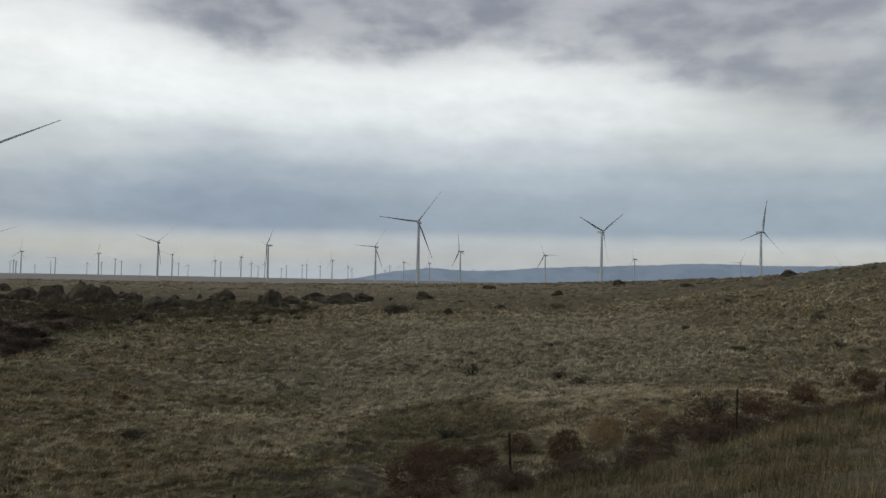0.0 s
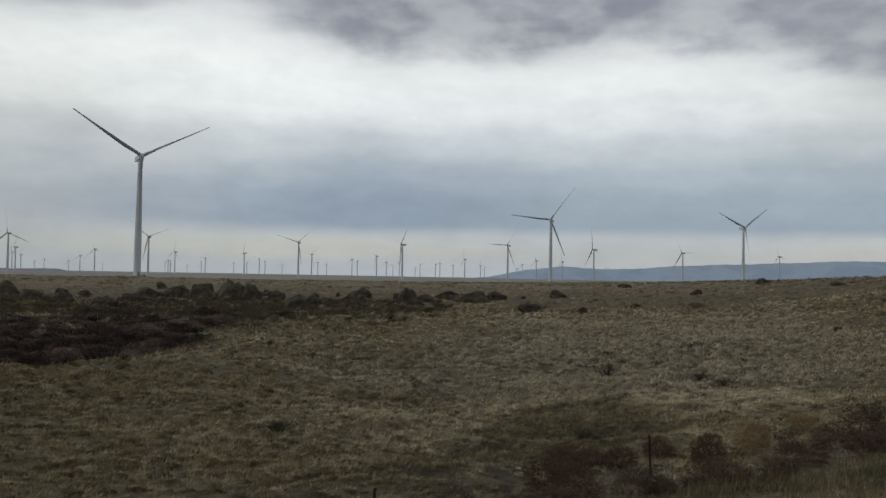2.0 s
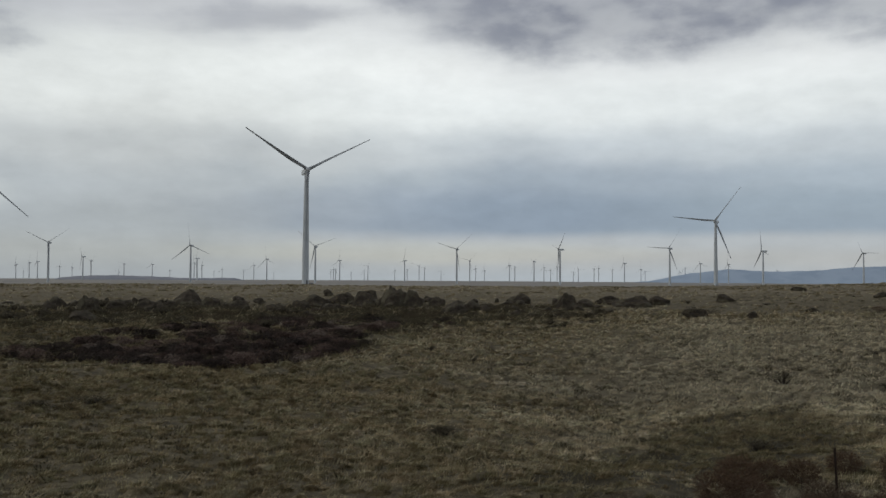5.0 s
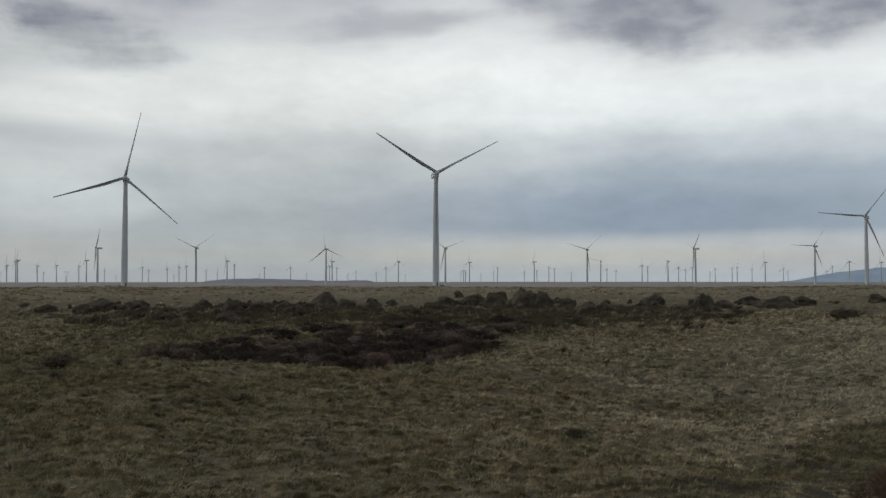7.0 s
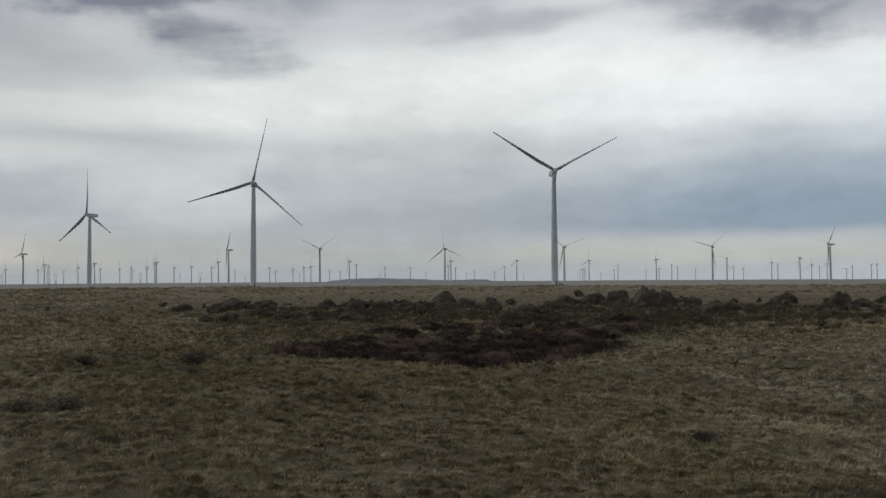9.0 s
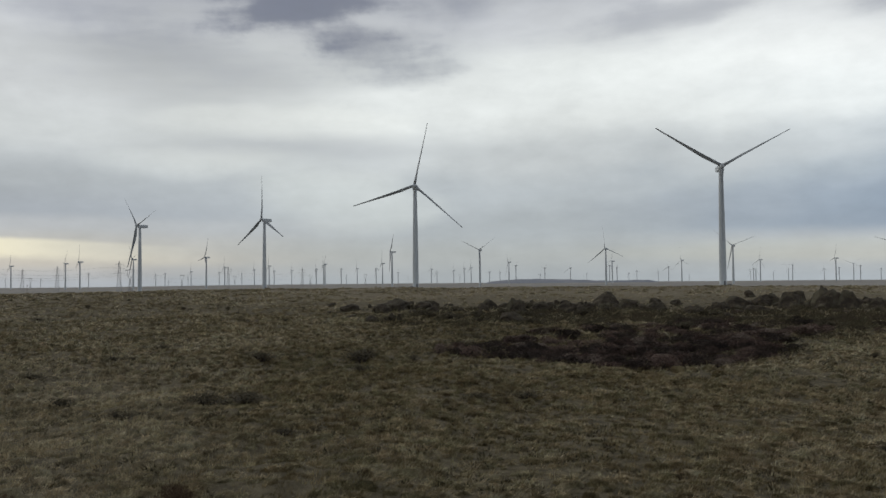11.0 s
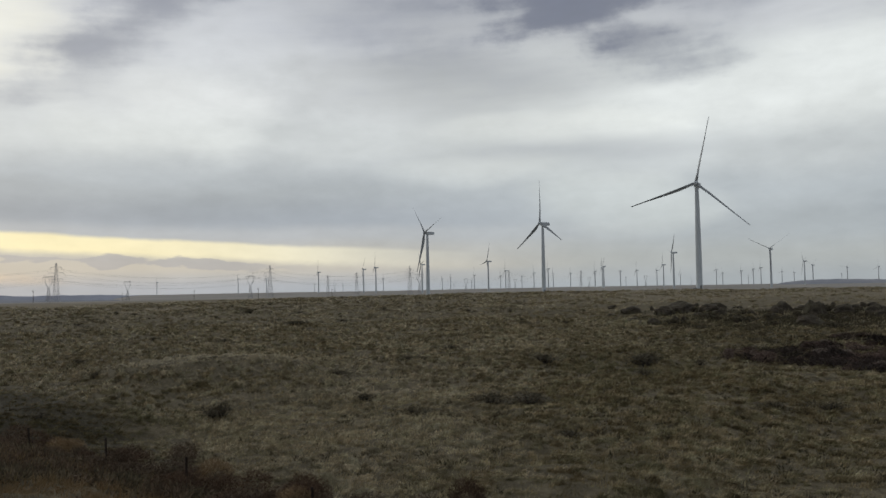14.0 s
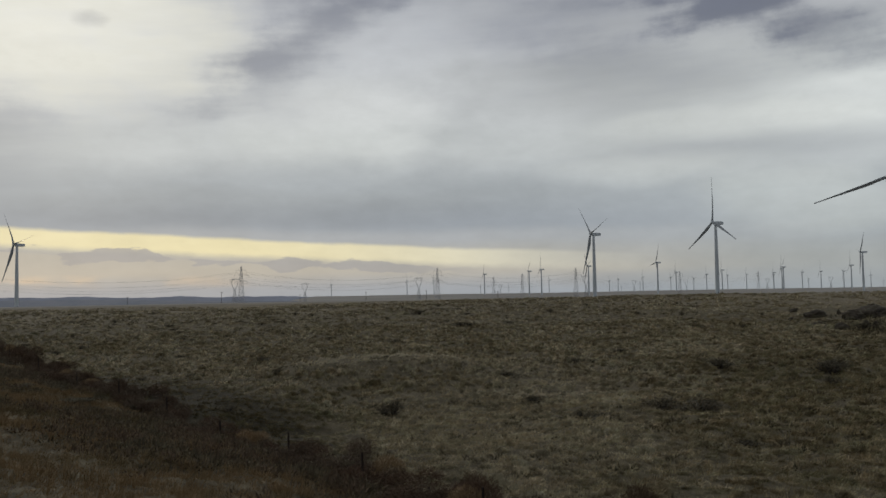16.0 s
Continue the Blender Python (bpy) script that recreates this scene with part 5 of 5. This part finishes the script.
def hollows(x, y):
    """The two damp hollows of short dark growth: in the basin, and along the fence."""
    p, q = (x + 0.8) * 0.47 + (y - 25.8) * 0.883, (y - 25.8) * 0.47 - (x + 0.8) * 0.883
    basin = np.exp(-((p / 9) ** 2) - (q / 3.6) ** 2)
    u, v = (x + 45) * 0.93 + (y + 5) * 0.367, (y + 5) * 0.93 - (x + 45) * 0.367
    return np.maximum(basin, smooth(17, 12, np.abs(u)) * smooth(6.8, 4.8, v + 0.8 * rough(x, y, 3, 61)) * smooth(-1, 0.5, v))


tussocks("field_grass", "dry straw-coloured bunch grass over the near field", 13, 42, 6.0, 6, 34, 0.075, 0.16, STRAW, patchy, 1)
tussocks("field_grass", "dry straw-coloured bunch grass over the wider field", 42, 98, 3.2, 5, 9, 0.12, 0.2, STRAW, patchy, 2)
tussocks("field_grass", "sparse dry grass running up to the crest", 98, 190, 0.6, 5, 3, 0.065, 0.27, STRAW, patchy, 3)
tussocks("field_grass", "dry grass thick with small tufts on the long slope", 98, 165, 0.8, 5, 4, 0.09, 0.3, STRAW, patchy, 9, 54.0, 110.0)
tufts("grass_blades", "thin dry grass standing between the bunches", 13, 44, 21.0, 14, 0.18, 0.19, STRAW, patchy, 5)
tufts("grass_blades", "thin dry grass standing over the wider field", 44, 86, 4.5, 9, 0.2, 0.26, STRAW, patchy, 7)
tufts("bank_grass", "dull olive-brown grass on the road bank", 9, 70, 22, 14, 0.17, 0.22, BANK, on_bank, 4, -36.0, 112.0)
tufts("bank_blades", "fine upright grass on the road bank", 8, 50, 15, 11, 0.32, 0.18, BANK, on_bank, 6, -36.0, 112.0)


def behind(x, y, luck):
    az = np.degrees(np.arctan2(-x, y))
    return (luck < 0.9) & ((np.hypot(x, y) < 8.5) | (az < -36) | (az > 112))


tufts("bank_grass", "trodden dull grass on the bank underfoot", 1.2, 16, 9, 8, 0.13, 0.2, BANK, behind, 8, -180.0, 180.0)


# low dark clumps dotted between the tufts
def low_clumps(name, label, spots, wide, tall_, leaves, mat, seed):
    """Many small leafy clumps as one body: places, widths and heights given."""
    rng = np.random.default_rng(seed)
    x, y = spots
    n = len(x)
    wide, tall_ = rng.uniform(*wide, n), rng.uniform(*tall_, n)
    d = rng.normal(size=(n, leaves, 3))
    d /= np.linalg.norm(d, axis=-1)[..., None]
    d[..., 2] = np.abs(d[..., 2])
    c = np.stack([x, y, ground_z(x, y)], 1)[:, None] + d * rng.uniform(0.4, 1.0, (n, leaves, 1)) * np.stack([wide, wide, tall_], 1)[:, None]
    up = d + rng.normal(size=d.shape) * 0.4 + (0, 0, 0.5)
    side = np.cross(up, rng.normal(size=d.shape))
    side /= np.linalg.norm(side, axis=-1)[..., None]
    long = (0.045 + 0.085 * wide)[:, None, None]
    tri = np.stack([c - side * long * 0.35, c + side * long * 0.35, c + up * long], 2).reshape(-1, 3, 3)
    tagged(new(name, triangles(name, tri, mat)), label, "grass", kind="stuff")


def clump_spots(count, seed, az0, az1, r0, r1, thick):
    rng = np.random.default_rng(seed)
    r, az = np.sqrt(rng.uniform(r0 ** 2, r1 ** 2, count)), rng.uniform(az0, az1, count)
    x, y = -r * np.sin(np.radians(az)), r * np.cos(np.radians(az))
    ok = (rng.random(count) < thick(x, y, az, r)) & (fence_side(x, y) < -1.0) & (hollows(x, y) < 0.4)
    return x[ok], y[ok]


def dotted(x, y, az, r):
    thick = 0.3 + 0.3 * smooth(58, 72, az) * smooth(45, 70, r) + 0.25 * smooth(0, -12, az) + 0.3 * rough(x, y, 12, 41)
    return thick * np.where((az > 2) & (az < 60), 1 - smooth(88, 108, r), 1)


def speckled(x, y, az, r):
    return 0.35 + 0.6 * wind_rows(x, y, 2.6, 57)


def stony(x, y, az, r):
    line = np.interp(az, [8, 20, 30, 51], [98, 93, 93, 94])
    return np.exp(-((r - line) / np.where(r < line, np.interp(az, [8, 14, 30, 34, 51], [8, 16, 18, 11, 9]), 6)) ** 2) * (0.6 + 0.6 * rough(x, y, 5, 43)) * smooth(6, 14, az) * smooth(54, 46, az)


low_clumps("low_clump", "small dark olive clumps dotted over the dry grass", clump_spots(13000, 51, -32, 107, 24, 158, dotted), (0.2, 0.5), (0.12, 0.25), 28, CLUMP, 52)
low_clumps("low_clump", "small dark tufts close together in the near grass", clump_spots(9000, 55, -24, 104, 17, 62, speckled), (0.1, 0.3), (0.06, 0.16), 16, CLUMP, 56)
low_clumps("outcrop_brush", "low olive-brown brush grown between the basalt boulders", clump_spots(12000, 53, 6, 56, 60, 108, stony), (0.35, 0.95), (0.2, 0.55), 40, CLUMP, 54)


def banked(x, y):
    s = fence_side(x, y)
    return smooth(-0.3, 0.5, s) * (1 - smooth(3.5, 8.0, s)) * smooth(-9, -14, x) * (0.4 + 0.6 * rough(x, y, 4, 71))


rng = np.random.default_rng(72)
bx = rng.uniform(-95, -9, 16000)
by = np.interp(bx, FENCE_X, FENCE_Y) - rng.uniform(0, 9, 16000)
ok = rng.random(16000) < banked(bx, by)
low_clumps("bank_brush", "low dark brown brush on the bank below the fence", (bx[ok], by[ok]), (0.2, 0.5), (0.15, 0.42), 34, BANKBRUSH, 73)


# olive growth that thins out round the thicket and up towards the stones
def fringe(x, y, az, r):
    low = np.interp(az, [15, 22, 25, 28, 30, 35, 41, 46, 52], [88, 72, 60, 52, 48, 47, 52, 58, 62])
    return smooth(-2, 6, r - low) * (1 - smooth(84, 96, r)) * smooth(13, 22, az) * smooth(54, 46, az) * (0.45 + 0.55 * rough(x, y, 5, 81))


low_clumps("thicket_fringe", "low olive-brown growth round the dark thicket", clump_spots(5200, 82, 13, 54, 46, 98, fringe), (0.3, 0.8), (0.18, 0.45), 40, CLUMP, 83)
